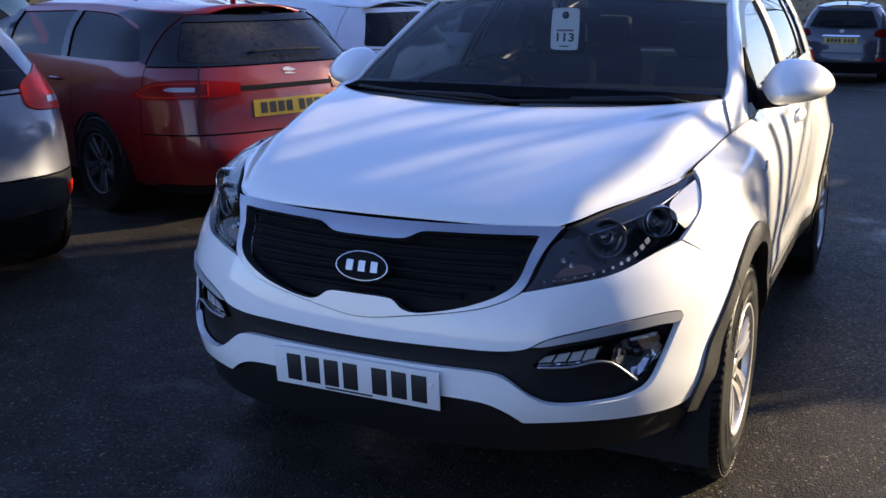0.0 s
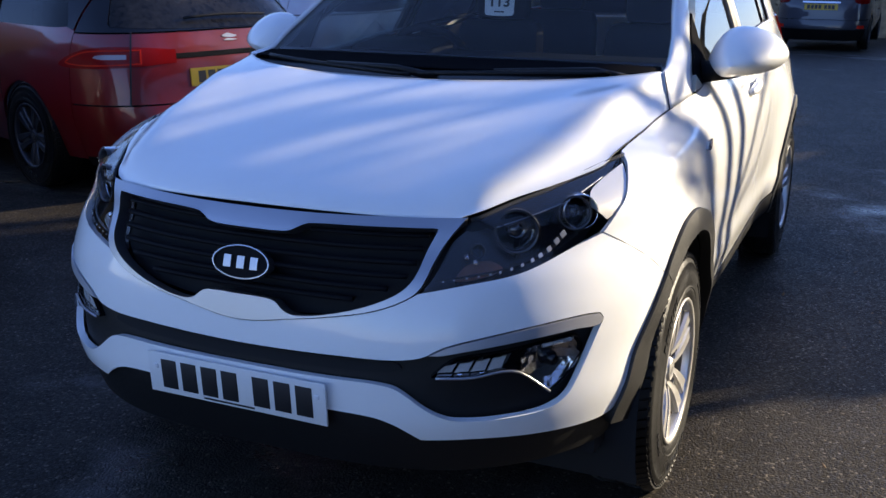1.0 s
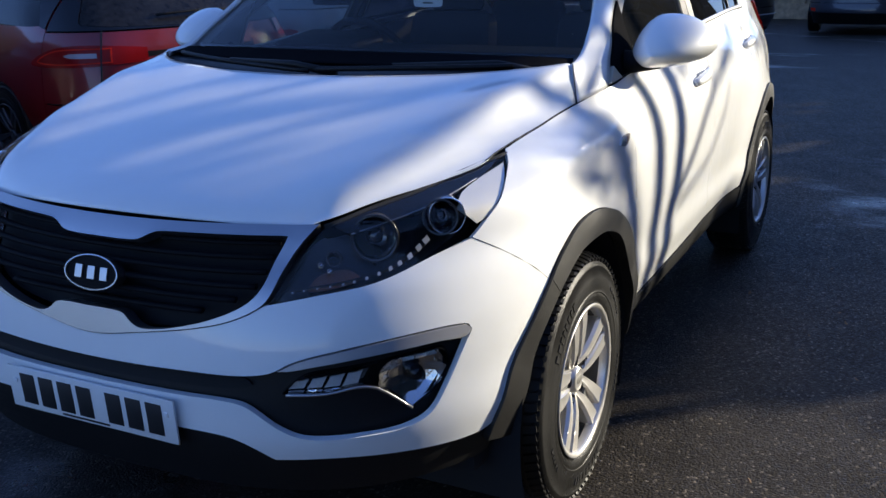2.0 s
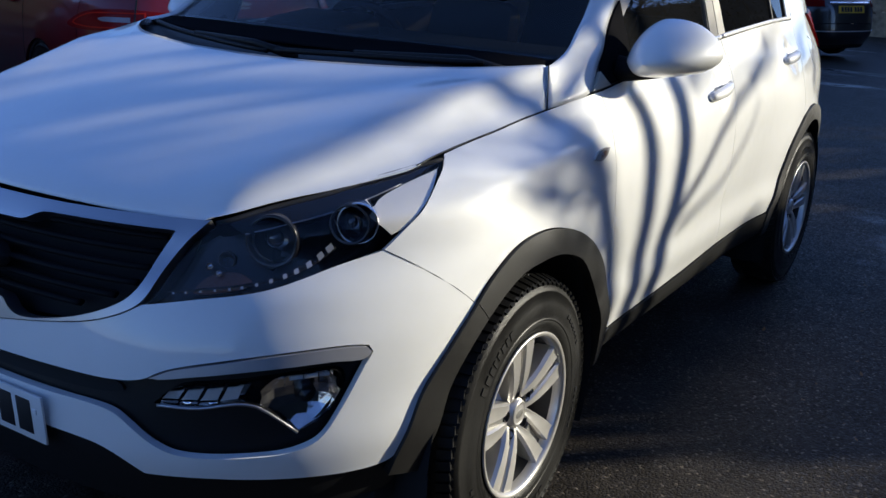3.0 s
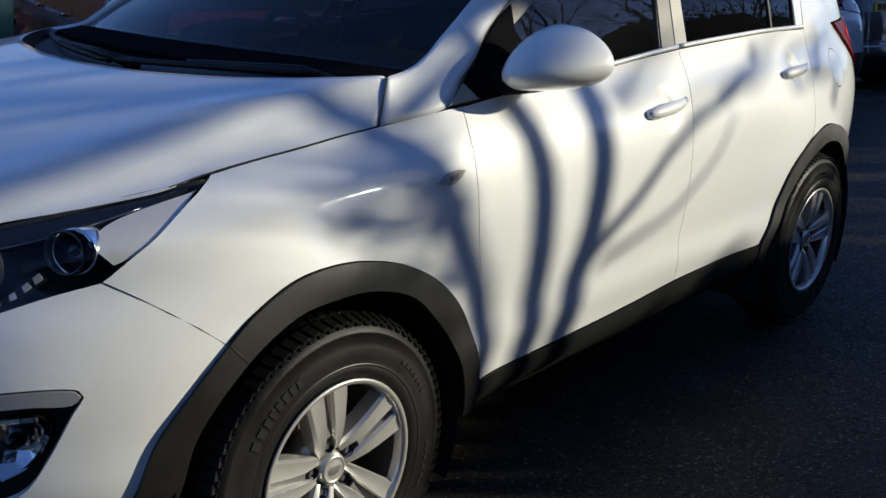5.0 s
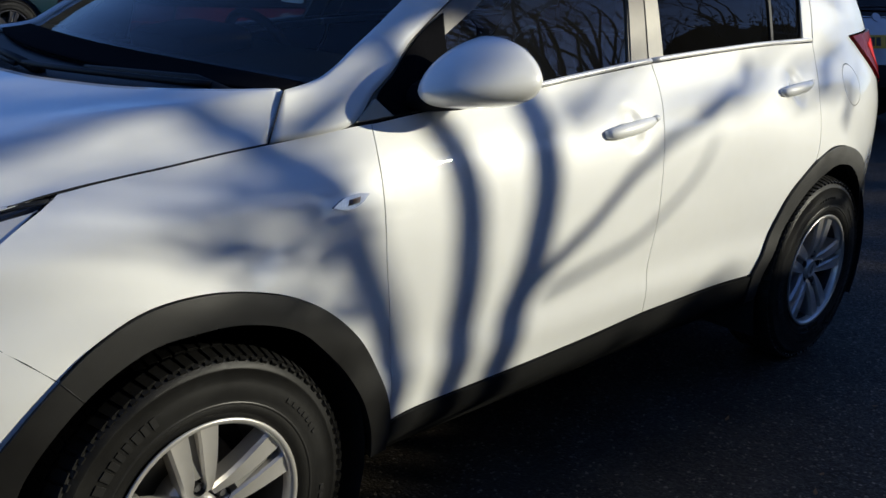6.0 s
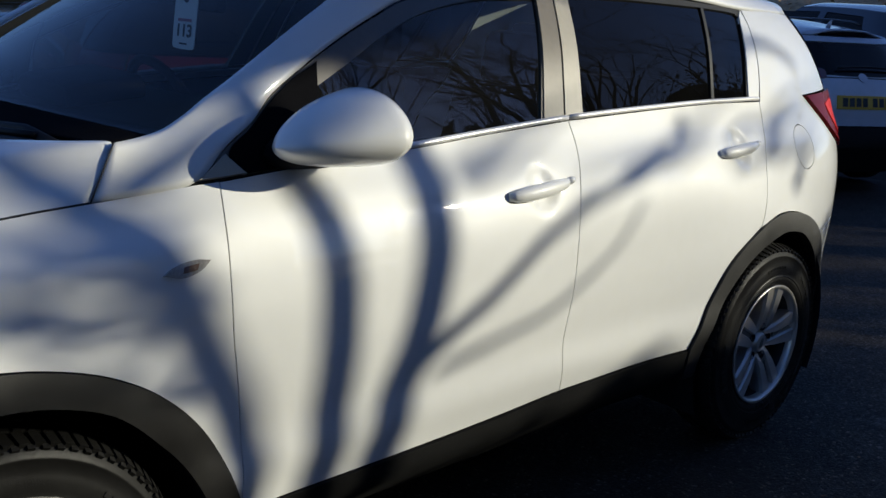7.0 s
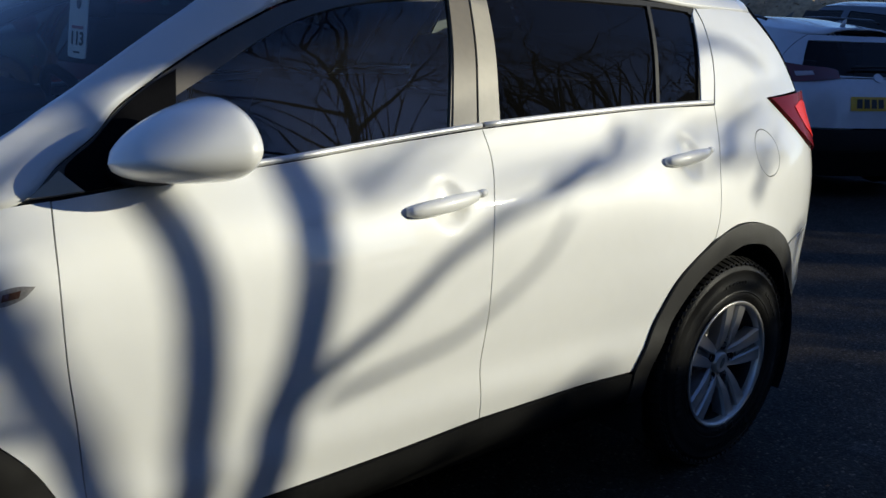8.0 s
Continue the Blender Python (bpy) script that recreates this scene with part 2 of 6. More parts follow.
def grid(name, parent, mat, fmap, us, vs, lift=0.0, depth=0.0, mirror=False, label="", closed_u=False):
    """A sheet over a rectangle of two coordinates."""
    U, Vv = np.meshgrid(us, vs)
    P = np.stack(np.broadcast_arrays(*fmap(U.ravel(), Vv.ravel())), 1)
    nu, nv = len(us), len(vs)
    faces = []
    for j in range(nv - 1):
        for i in range(nu if closed_u else nu - 1):
            k = (i + 1) % nu
            faces.append((j * nu + i, j * nu + k, (j + 1) * nu + k, (j + 1) * nu + i))
    f = faces[len(faces) // 2]
    n = np.cross(P[f[1]] - P[f[0]], P[f[3]] - P[f[0]])
    if n @ (P[f[0]] - np.array((0, 1.3, 0.7))) < 0:
        faces = [g[::-1] for g in faces]
    if mirror:
        P = P * np.array((-1, 1, 1))
        faces = [g[::-1] for g in faces]
    ob = link(name, P, faces, mat, parent, label)
    if depth:
        s = ob.modifiers.new("thickness", "SOLIDIFY")
        s.thickness, s.offset = depth, -1
    return ob


def tube(name, parent, mat, points, radius, sides=8, label="", squash=1.0, mirror=False):
    """A rod along a line; radius may be one number or one for each point."""
    P = np.asarray(points, float)
    R = np.broadcast_to(np.asarray(radius, float), (len(P),))
    verts, faces = [], []
    for i, p in enumerate(P):
        t = Vector(P[min(i + 1, len(P) - 1)] - P[max(i - 1, 0)]).normalized()
        a = t.orthogonal().normalized() if abs(t.z) > 0.99 else t.cross(Vector((0, 0, 1))).normalized()
        b = a.cross(t)
        for k in range(sides):
            w = 2 * math.pi * k / sides
            verts.append(Vector(p) + a * (math.cos(w) * R[i]) + b * (math.sin(w) * R[i] * squash))
    for i in range(len(P) - 1):
        for k in range(sides):
            q = (k + 1) % sides
            faces.append((i * sides + k, i * sides + q, (i + 1) * sides + q, (i + 1) * sides + k))
    faces += [tuple(range(sides))[::-1], tuple((len(P) - 1) * sides + k for k in range(sides))]
    if mirror:
        verts = [(-v[0], v[1], v[2]) for v in verts]
        faces = [f[::-1] for f in faces]
    return link(name, verts, faces, mat, parent, label)


def turned(name, parent, mat, profile, at, way, sides=36, label=""):
    """A profile of (radius, along) turned about the line through `at` along `way`."""
    v, f = lathe(profile, sides)
    q = Vector((1, 0, 0)).rotation_difference(Vector(way))
    return link(name, [tuple(Vector(at) + q @ Vector(p)) for p in v], f, mat, parent, label)


def box(bm, size, at=(0, 0, 0), turn=(0, 0, 0), bevel=0.0, taper=1.0):
    made = bmesh.ops.create_cube(bm, size=1.0)["verts"]
    for v in made:
        v.co = Vector((v.co.x * size[0] * (taper if v.co.z > 0 else 1), v.co.y * size[1] * (taper if v.co.z > 0 else 1), v.co.z * size[2]))
    if bevel:
        es = list({e for v in made for e in v.link_edges})
        made = bmesh.ops.bevel(bm, geom=es, offset=bevel, segments=2, profile=0.5, affect="EDGES", clamp_overlap=True)["verts"]
        made = list({v for v in made})
    seen, stack = set(), list(made)
    while stack:
        v = stack.pop()
        if v in seen:
            continue
        seen.add(v)
        stack += [e.other_vert(v) for e in v.link_edges]
    bmesh.ops.transform(bm, matrix=pose(*at, *turn), verts=list(seen))
    return list(seen)


def lathe(profile, sides=48, axis_x=True):
    """Verts and faces of a profile of (radius, along) turned about the x axis."""
    verts, faces = [], []
    n = len(profile)
    for k in range(sides):
        w = 2 * math.pi * k / sides
        for r, a in profile:
            verts.append((a, r * math.cos(w), r * math.sin(w)))
    for k in range(sides):
        q = (k + 1) % sides
        for i in range(n - 1):
            faces.append((k * n + i, k * n + i + 1, q * n + i + 1, q * n + i))
    return verts, faces


# ---- ground ----
ASPHALT = material("wet_asphalt", (0.034, 0.0285, 0.0225), 0.62, grain=0.5, grain_scale=60, bump=0.7, bump_scale=130, spread=0.18, spec=.09)


def stony(m, scale, wet):
    """Chippings: each stone has its own tone and gloss, stands proud of the binder, and a few have a glint painted in
    as paler colour.
    """
    t = m.node_tree
    b = t.nodes["Principled BSDF"]
    where = t.nodes.new("ShaderNodeTexCoord").outputs["Object"]
    stones = t.nodes.new("ShaderNodeTexVoronoi")
    stones.inputs["Scale"].default_value = scale
    t.links.new(where, stones.inputs["Vector"])
    tone = t.nodes.new("ShaderNodeSeparateColor")
    t.links.new(stones.outputs["Color"], tone.inputs[0])
    shade = t.nodes.new("ShaderNodeMapRange")
    t.links.new(tone.outputs[0], shade.inputs["Value"])
    shade.inputs["To Min"].default_value, shade.inputs["To Max"].default_value = .72, 1.28
    pale = t.nodes.new("ShaderNodeMath")
    pale.operation, pale.inputs[1].default_value = "GREATER_THAN", .965
    t.links.new(tone.outputs[1], pale.inputs[0])
    lift = t.nodes.new("ShaderNodeMath")
    lift.operation, lift.inputs[1].default_value = "MULTIPLY_ADD", 3.0
    t.links.new(pale.outputs[0], lift.inputs[0])
    t.links.new(shade.outputs[0], lift.inputs[2])
    old = b.inputs["Base Color"].links[0].from_socket
    mix = t.nodes.new("ShaderNodeMix")
    mix.data_type, mix.blend_type = "RGBA", "MULTIPLY"
    mix.inputs["Factor"].default_value = 1
    t.links.new(old, mix.inputs[6])
    t.links.new(lift.outputs[0], mix.inputs[7])
    t.links.new(mix.outputs[2], b.inputs["Base Color"])
    gloss = t.nodes.new("ShaderNodeMapRange")
    t.links.new(tone.outputs[2], gloss.inputs["Value"])
    gloss.inputs["To Min"].default_value, gloss.inputs["To Max"].default_value = wet, .8
    t.links.new(gloss.outputs[0], b.inputs["Roughness"])
    h = t.nodes.new("ShaderNodeBump")
    h.invert = True
    h.inputs["Strength"].default_value, h.inputs["Distance"].default_value = 1.0, .0018
    t.links.new(stones.outputs["Distance"], h.inputs["Height"])
    t.links.new(b.inputs["Normal"].links[0].from_socket, h.inputs["Normal"])
    t.links.new(h.outputs[0], b.inputs["Normal"])


stony(ASPHALT, 115, .42)


def wet_patches(m):
    """Shallow damp stretches where water still lies between the stones and mirrors the sky."""
    t = m.node_tree
    b = t.nodes["Principled BSDF"]
    stretch = t.nodes.new("ShaderNodeMapping")
    stretch.inputs["Scale"].default_value = (.55, 1.0, 1.0)
    stretch.inputs["Rotation"].default_value = (0, 0, radians(38))
    t.links.new(t.nodes.new("ShaderNodeTexCoord").outputs["Object"], stretch.inputs["Vector"])
    pools = t.nodes.new("ShaderNodeTexNoise")
    pools.inputs["Scale"].default_value, pools.inputs["Detail"].default_value, pools.inputs["Roughness"].default_value = .75, 5, .6
    t.links.new(stretch.outputs[0], pools.inputs["Vector"])
    mask = t.nodes.new("ShaderNodeMapRange")
    mask.interpolation_type = "SMOOTHSTEP"
    mask.inputs["From Min"].default_value, mask.inputs["From Max"].default_value = .565, .68
    t.links.new(pools.outputs["Fac"], mask.inputs["Value"])
    for socket, wet in (("Roughness", .22), ("Specular IOR Level", .5)):
        mix = t.nodes.new("ShaderNodeMix")
        t.links.new(mask.outputs[0], mix.inputs["Factor"])
        mix.inputs["A"].default_value, mix.inputs["B"].default_value = b.inputs[socket].default_value, wet
        if b.inputs[socket].links:
            t.links.new(b.inputs[socket].links[0].from_socket, mix.inputs["A"])
        t.links.new(mix.outputs["Result"], b.inputs[socket])


wet_patches(ASPHALT)


def fall(y):
    """The car park is level round the white car and falls away gently behind it."""
    return -.034 * np.log1p(np.exp(np.clip((np.asarray(y, float) - 7.5) / .8, -30, 30))) * .8 * ease(90, 60, np.clip(y, 60, 90))


ys = np.concatenate([[-400, -60, -10, 0, 2], np.arange(3, 20, .5), np.arange(20, 62, 4), [70, 80, 90, 400]])
verts = [(x, y, float(fall(y))) for y in ys for x in (-400, -40, -10, 0, 10, 40, 400)]
link("ground", verts, [(j * 7 + i, j * 7 + i + 1, (j + 1) * 7 + i + 1, (j + 1) * 7 + i) for j in range(len(ys) - 1) for i in range(6)], ASPHALT)
tagged(bpy.data.objects["ground"], "dark damp tarmac of a car park", "ground", kind="structure")

BARK = material("bark", (0.075, 0.060, 0.045), 0.9, grain=0.4, grain_scale=20, bump=0.5, bump_scale=60)


def bare_tree(name, seed, base, height, lean=(0, 0), thick=.09, levels=4, fork=.32, wander=1.0, spread=1.0, course=None, label="bare winter tree with a slender trunk"):
    """A leafless tree: a tapered trunk and limbs that fork again and again."""
    rnd = random.Random(seed)
    top = tagged(new(name), label, "tree")
    top.location = base
    verts, faces = [], []
    trunk_v, trunk_f = [], []

    def rod(V, F, pts, radii, sides):
        k = len(V)
        for i, p in enumerate(pts):
            t = (pts[min(i + 1, len(pts) - 1)] - pts[max(i - 1, 0)]).normalized()
            a = t.orthogonal().normalized()
            b = a.cross(t)
            for j in range(sides):
                w = 2 * math.pi * j / sides
                V.append(p + (a * math.cos(w) + b * math.sin(w)) * radii[i])
        for i in range(len(pts) - 1):
            for j in range(sides):
                q = (j + 1) % sides
                F.append((k + i * sides + j, k + i * sides + q, k + (i + 1) * sides + q, k + (i + 1) * sides + j))

    def grow(at, way, length, r, level):
        n = 7 if level == 0 else 5
        pts, radii = [at.copy()], [r]
        w = way.copy()
        for i in range(n):
            w = (w + Vector((rnd.gauss(0, .10), rnd.gauss(0, .10), rnd.gauss(.03, .06))) * (.6 * wander if level == 0 else 1.3)).normalized()
            pts.append(pts[-1] + w * (length / n))
            radii.append(r * (1 - .62 * (i + 1) / n))
        if level == 0 and course:
            tip = course[-1]
            rise = [Vector((tip.x + .05 * math.sin(i * 1.3 + seed), tip.y - .03 * i, tip.z + (height - tip.z) * i / 6)) for i in range(1, 7)]
            pts = [Vector((course[0].x, course[0].y, -.05)), Vector((course[0].x, course[0].y + .01, course[0].z * .5))] + course + rise
            n = len(pts) - 1
            radii = [r * (1 - .5 * (q.z / height) ** 2) * (1 if i < len(course) + 2 else .22) for i, q in enumerate(pts)]
            start = (len(course) + 2) / n
        if level == 0:
            rod(trunk_v, trunk_f, pts, radii, 9)
        else:
            rod(verts, faces, pts, radii, 5 if level < 3 else 3)
        if level >= levels:
            return
        for k in range(rnd.randint(3, 5) if level else (16 if course else 9)):
            f = rnd.uniform(.30 if level else (start if course else fork), 1)
            i = min(int(f * n), n - 1)
            p = pts[i].lerp(pts[i + 1], f * n - i)
            d = (pts[i + 1] - pts[i]).normalized()
            out = d.orthogonal()
            out.rotate(Matrix.Rotation(rnd.uniform(0, 2 * math.pi), 3, d))
            grow(p, (d + out.normalized() * rnd.uniform(.5, 1.1)).normalized(), length * rnd.uniform(.42, .66) * (spread if level == 0 else 1), radii[i] * (1.0 if course and level == 0 else .62), level + 1)

    grow(Vector((0, 0, -.05)), Vector((lean[0], lean[1], 1)).normalized(), height, thick, 0)
    link("trunk", trunk_v, trunk_f, BARK, top)
    if verts:
        link("branches", verts, faces, BARK, top)
    return top


def toward_sun(y, z, k, x=.88):
    """The place on the ground under the ray that runs k metres from a point of the car's side to the sun."""
    p = Vector((x, y, z)) + SUN * k
    return (p.x, p.y, 0)


SKIN = knots((.42, .867), (.5, .884), (.64, .889), (.8, .895), (.91, .888), (.97, .875), (1.02, .857), (1.06, .837), (1.10, .812), (1.18, .777), (1.4, .68))   # how far out the car's side stands at each height

# slender stems beside the car; each course is where the stem's shadow falls on the car's side
stems = []
for i, (k, r, line) in enumerate(((7.5, .046, [(.715, .43), (.729, .52), (.735, .68), (.739, .81), (.728, .945), (.706, 1.02), (.672, 1.08)]),
                                  (7.9, .052, [(.890, .43), (.92, .55), (.975, .70), (1.013, .85), (1.022, .99), (1.02, 1.05), (1.005, 1.11)]),
                                  (9.2, .055, [(.50, .50), (.47, .62), (.412, .755), (.366, .87), (.338, .96), (.308, 1.034), (.268, 1.068)]))):
    x0, y0, _ = toward_sun(line[0][0], .5, k)
    at = Vector((x0, y0, float(fall(y0))))
    stems.append(bare_tree("bare_tree", 11 + i, at, 7.5, thick=r, course=[Vector((float(SKIN(z)), y, z)) + SUN * k - at for y, z in line], label="slender bare young tree beside the car park"))


def limb(tree, k, points, r):
    """A bough whose shadow falls along these points of the car's side."""
    P = [Vector((float(SKIN(z)), y, z)) + SUN * k - tree.location for y, z in points]
    tube("limb", tree, BARK, smooth([tuple(p) for p in P], False, .15), np.linspace(r, r * .45, len(smooth([tuple(p) for p in P], False, .15))), 7)


limb(stems[1], 7.9, [(1.00, .64), (1.10, .70), (1.21, .754), (1.39, .875), (1.58, .951), (1.85, 1.006), (2.06, 1.097), (2.13, 1.16)], .026)
limb(stems[1], 8.4, [(1.06, .60), (1.24, .632), (1.43, .669), (1.59, .748), (1.72, .822), (1.84, .95)], .015)
limb(stems[1], 8.2, [(1.70, .97), (1.86, 1.05), (1.97, 1.08), (2.15, 1.09)], .014)
rng = np.random.default_rng(8)
for q in range(30):
    y0, z0, reach = rng.uniform(.26, .46), rng.uniform(.66, 1.06), rng.uniform(.18, .55)
    up = rng.uniform(-.05, .30) * reach
    bend = rng.uniform(-.05, .05)
    limb(stems[2], rng.uniform(7.6, 10.0), [(y0 - reach * f, min(z0 + up * f + bend * math.sin(f * 4) + .012 * math.sin(f * 11 + q), 1.12)) for f in (0, .2, .4, .6, .8, 1)], rng.uniform(.006, .016))
for q in range(6):
    y0, z0, reach = rng.uniform(.20, .36), rng.uniform(.86, 1.02), rng.uniform(.18, .34)
    limb(stems[2], rng.uniform(9.5, 12.0), [(y0 - reach * f, min(z0 + .10 * reach * f + .03 * math.sin(f * 5 + q), 1.10)) for f in (0, .25, .5, .75, 1)], rng.uniform(.013, .020))
DEAD_LEAF = material("dead_leaf", (0.16, 0.09, 0.04), 0.8, grain=0.4, grain_scale=30)


def shade_boughs(tree, seed, count, xs, ys, ks, per=44, gaps=(), size=(.035, .062)):
    """Boughs with withered leaves, added out of view to keep sun off the bonnet or parked cars."""
    rng = np.random.default_rng(seed)
    V = []
    for n in range(count):
        at = Vector((rng.uniform(*xs), rng.uniform(*ys), 1.08)) + SUN * rng.uniform(*ks) - tree.location
        way = Vector((rng.normal(0, .5), rng.normal(0, .5), rng.normal(0, .22))).normalized() * rng.uniform(.25, .55)
        P = np.array([at + way * (q - .5) + Vector((0, 0, .02 * math.sin(6 * q + n))) for q in np.linspace(0, 1, 7)])
        fall_on = P + np.array(tree.location)
        fall_on = fall_on - np.outer((fall_on[:, 2] - 1.08) / SUN.z, np.array(SUN))
        short = P[fall_on[:, 0] + .9 * fall_on[:, 1] < .36] if gaps else P
        if len(short) > 2:
            tube("limb", tree, BARK, short, np.linspace(.0022, .0012, len(short)) if gaps else np.linspace(.007, .003, 7), 5)
        m = per
        q = rng.integers(0, 6, m)
        C = P[q] + (P[q + 1] - P[q]) * rng.random(m)[:, None] + rng.normal(0, .03, (m, 3))
        A = rng.normal(size=(m, 3))
        A /= np.linalg.norm(A, axis=1)[:, None]
        B = np.cross(A, rng.normal(size=(m, 3)))
        B /= np.linalg.norm(B, axis=1)[:, None]
        # gaps in the foliage: the light through them falls in streaks across the bonnet
        at = C + np.array(tree.location)
        at = at - np.outer((at[:, 2] - 1.08) / SUN.z, np.array(SUN))
        across, along = .717 * at[:, 0] - .697 * at[:, 1], .697 * at[:, 0] + .717 * at[:, 1]
        keep = np.ones(m, bool)
        out = at[:, 0] + .9 * at[:, 1]
        for g in gaps:
            keep &= (((across - g[0] - g[4] * (along - g[1])) / g[2]) ** 2 + ((along - g[1]) / g[3]) ** 2 > 1) | (out > .29)
        if gaps:
            keep &= out < .375
        C, A, B, m = C[keep], A[keep], B[keep], int(keep.sum())
        e = rng.uniform(*size, m)[:, None]
        V.append(np.stack([C - A * e, C + B * e * .55, C + A * e, C - B * e * .55], 1).reshape(-1, 3))
    V = np.concatenate(V)
    link("leaves", V, [(4 * i, 4 * i + 1, 4 * i + 2, 4 * i + 3) for i in range(len(V) // 4)], DEAD_LEAF, tree, flat=True)


rng = np.random.default_rng(23)
for q in range(9):
    y0, z0, reach = rng.uniform(1.1, 2.9), rng.uniform(.94, 1.12), rng.uniform(.35, .8)
    limb(stems[1], rng.uniform(11.5, 14), [(y0 + reach * f, z0 + .25 * reach * f + .03 * math.sin(5 * f + q)) for f in (0, .25, .5, .75, 1)], rng.uniform(.014, .024))
GAPS = ((.160, -.19, .092, .38, .60), (.44, -.08, .082, .30, .33), (.580, .08, .050, .18, 0), (.705, .11, .070, .15, .45), (-.29, -.57, .12, .24, 0), (-.13, -.54, .09, .20, 0), (.03, -.47, .06, .14, 0))
shade_boughs(stems[0], 5, 110, (-.95, .95), (-.95, .35), (6.8, 7.6), 120, GAPS, (.022, .040))
shade_boughs(stems[0], 12, 45, (.34, .92), (-.66, .02), (6.6, 7.1), 110, GAPS, (.022, .036))
limb(stems[1], 7, [(.34, 1.105), (.42, 1.145), (.50, 1.190), (.57, 1.24)], .032)
for y0, z0, y1, z1 in ((2.55, 1.02, 2.95, 1.16), (2.62, 1.38, 3.0, 1.30), (2.75, .90, 2.98, 1.05), (2.5, 1.30, 2.7, 1.40)):
    limb(stems[1], 9.5, [(y0, z0), ((y0 + y1) / 2, (z0 + z1) / 2 + .03), (y1, z1)], .024)
grove = [bare_tree("bare_tree", 21 + i, (x0, y0, -.4), h, (-.04, 0), thick=.12 + .02 * (i % 3), fork=.42, levels=4, spread=.8)
         for i, (x0, y0, h) in enumerate(((10, 5.0, 10), (12.0, 18.5, 11), (9.4, 15.4, 9), (13, 7.5, 12), (7.8, 2.2, 9), (14.5, 21, 11), (11.5, 0, 11), (9.8, 21, 10)))]
# Unseen leaves added only to shade the grey hatchback and the red estate.
shade_boughs(grove[2], 9, 16, (-3.3, -1.7), (.3, 1.5), (16, 18.5), 80, (), (.06, .09))
shade_boughs(grove[2], 7, 60, (-3.4, -1.25), (-2.4, .6), (16, 18.5), 80, (), (.06, .09))
for i in range(7):
    tall = i in (4, 5)
    bare_tree("bare_tree", 40 + i, (17 + 2.0 * math.sin(i * 2.4), -10 + 6.0 * i + (3 if i == 6 else 0), -.4), 21 if tall else 13 + 2 * math.sin(i), thick=.17, fork=.56 if tall else .25, spread=.7 if tall else 1, levels=5 if tall else 4)

rng = np.random.default_rng(31)
n = 420
P = np.stack([rng.uniform(-4.5, 4.2, n), rng.uniform(-3.0, 6.0, n), np.full(n, .006)], 1)
P = P[(np.abs(P[:, 0]) > 1.0) | (P[:, 1] < -1.1)]
n = len(P)
w, e = rng.uniform(0, 6.3, n), rng.uniform(.005, .014, n)[:, None]
A = np.stack([np.cos(w), np.sin(w), rng.uniform(-.1, .4, n)], 1) * e
B = np.stack([-np.sin(w), np.cos(w), rng.uniform(-.3, .3, n)], 1) * e * .6
V = np.concatenate([P - A * .9, P + B, P + A + (0, 0, .004), P - B], 1).reshape(-1, 3)
V[:, 2] = np.maximum(V[:, 2], .002)
tagged(link("fallen_leaves", V, [(4 * i, 4 * i + 1, 4 * i + 2, 4 * i + 3) for i in range(n)], DEAD_LEAF, flat=True), "small withered leaves and grit strewn on the tarmac", "leaves", kind="stuff")

HEDGE = material("evergreen_hedge", (0.035, 0.042, 0.018), 0.7, grain=0.5, grain_scale=25)
# Near-black colour stands for the shade between the leaves.
CORE_SHADE = material("hedge_core_shade", (0.012, 0.012, 0.008), 0.95)


def hedge(at, length, height, depth, turn=0, seed=0, leaves=9000, label="unseen clipped hedge added to shade the tarmac beside the car", ramp=0.0):
    """A hedge: a core coloured dark as its inner shade, under a skin of many small leaves."""
    rng = np.random.default_rng(seed)
    top = tagged(new("hedge"), label, "hedge")
    top.matrix_basis = pose(*at, 0, 0, turn)
    n = max(6, int(length / .4))
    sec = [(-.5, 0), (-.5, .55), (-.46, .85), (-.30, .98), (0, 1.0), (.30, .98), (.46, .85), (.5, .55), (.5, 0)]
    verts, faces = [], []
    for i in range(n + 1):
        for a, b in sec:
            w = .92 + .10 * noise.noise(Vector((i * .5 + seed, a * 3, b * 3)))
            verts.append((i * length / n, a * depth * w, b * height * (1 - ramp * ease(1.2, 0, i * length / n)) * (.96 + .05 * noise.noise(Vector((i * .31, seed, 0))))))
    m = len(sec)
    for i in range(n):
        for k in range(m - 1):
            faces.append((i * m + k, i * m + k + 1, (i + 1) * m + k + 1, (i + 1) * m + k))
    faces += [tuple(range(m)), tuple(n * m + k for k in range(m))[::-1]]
    link("core", verts, faces, CORE_SHADE, top)
    u, t = rng.uniform(0, length, leaves), rng.uniform(0, 1, leaves)
    ang = t * math.pi
    P = np.stack([u, -np.cos(ang) * depth * .5 * np.clip(.75 + .4 * rng.random(leaves), 0, 1.06), np.clip(np.sin(ang) * 1.5, 0, 1) ** .5 * height * (.29 + .71 * rng.random(leaves) ** .5)], 1)
    P[:, 2] *= 1 - ramp * ease(1.2, 0, u)
    A = rng.normal(size=(leaves, 3))
    A /= np.linalg.norm(A, axis=1)[:, None]
    B = np.cross(A, rng.normal(size=(leaves, 3)))
    B /= np.linalg.norm(B, axis=1)[:, None]
    size = rng.uniform(.05, .11, leaves)[:, None]
    V = np.concatenate([P - A * size, P + B * size * .5, P + A * size, P - B * size * .5], 1).reshape(-1, 3)
    link("leaves", V, [(4 * i, 4 * i + 1, 4 * i + 2, 4 * i + 3) for i in range(leaves)], HEDGE, top, flat=True)
    return top


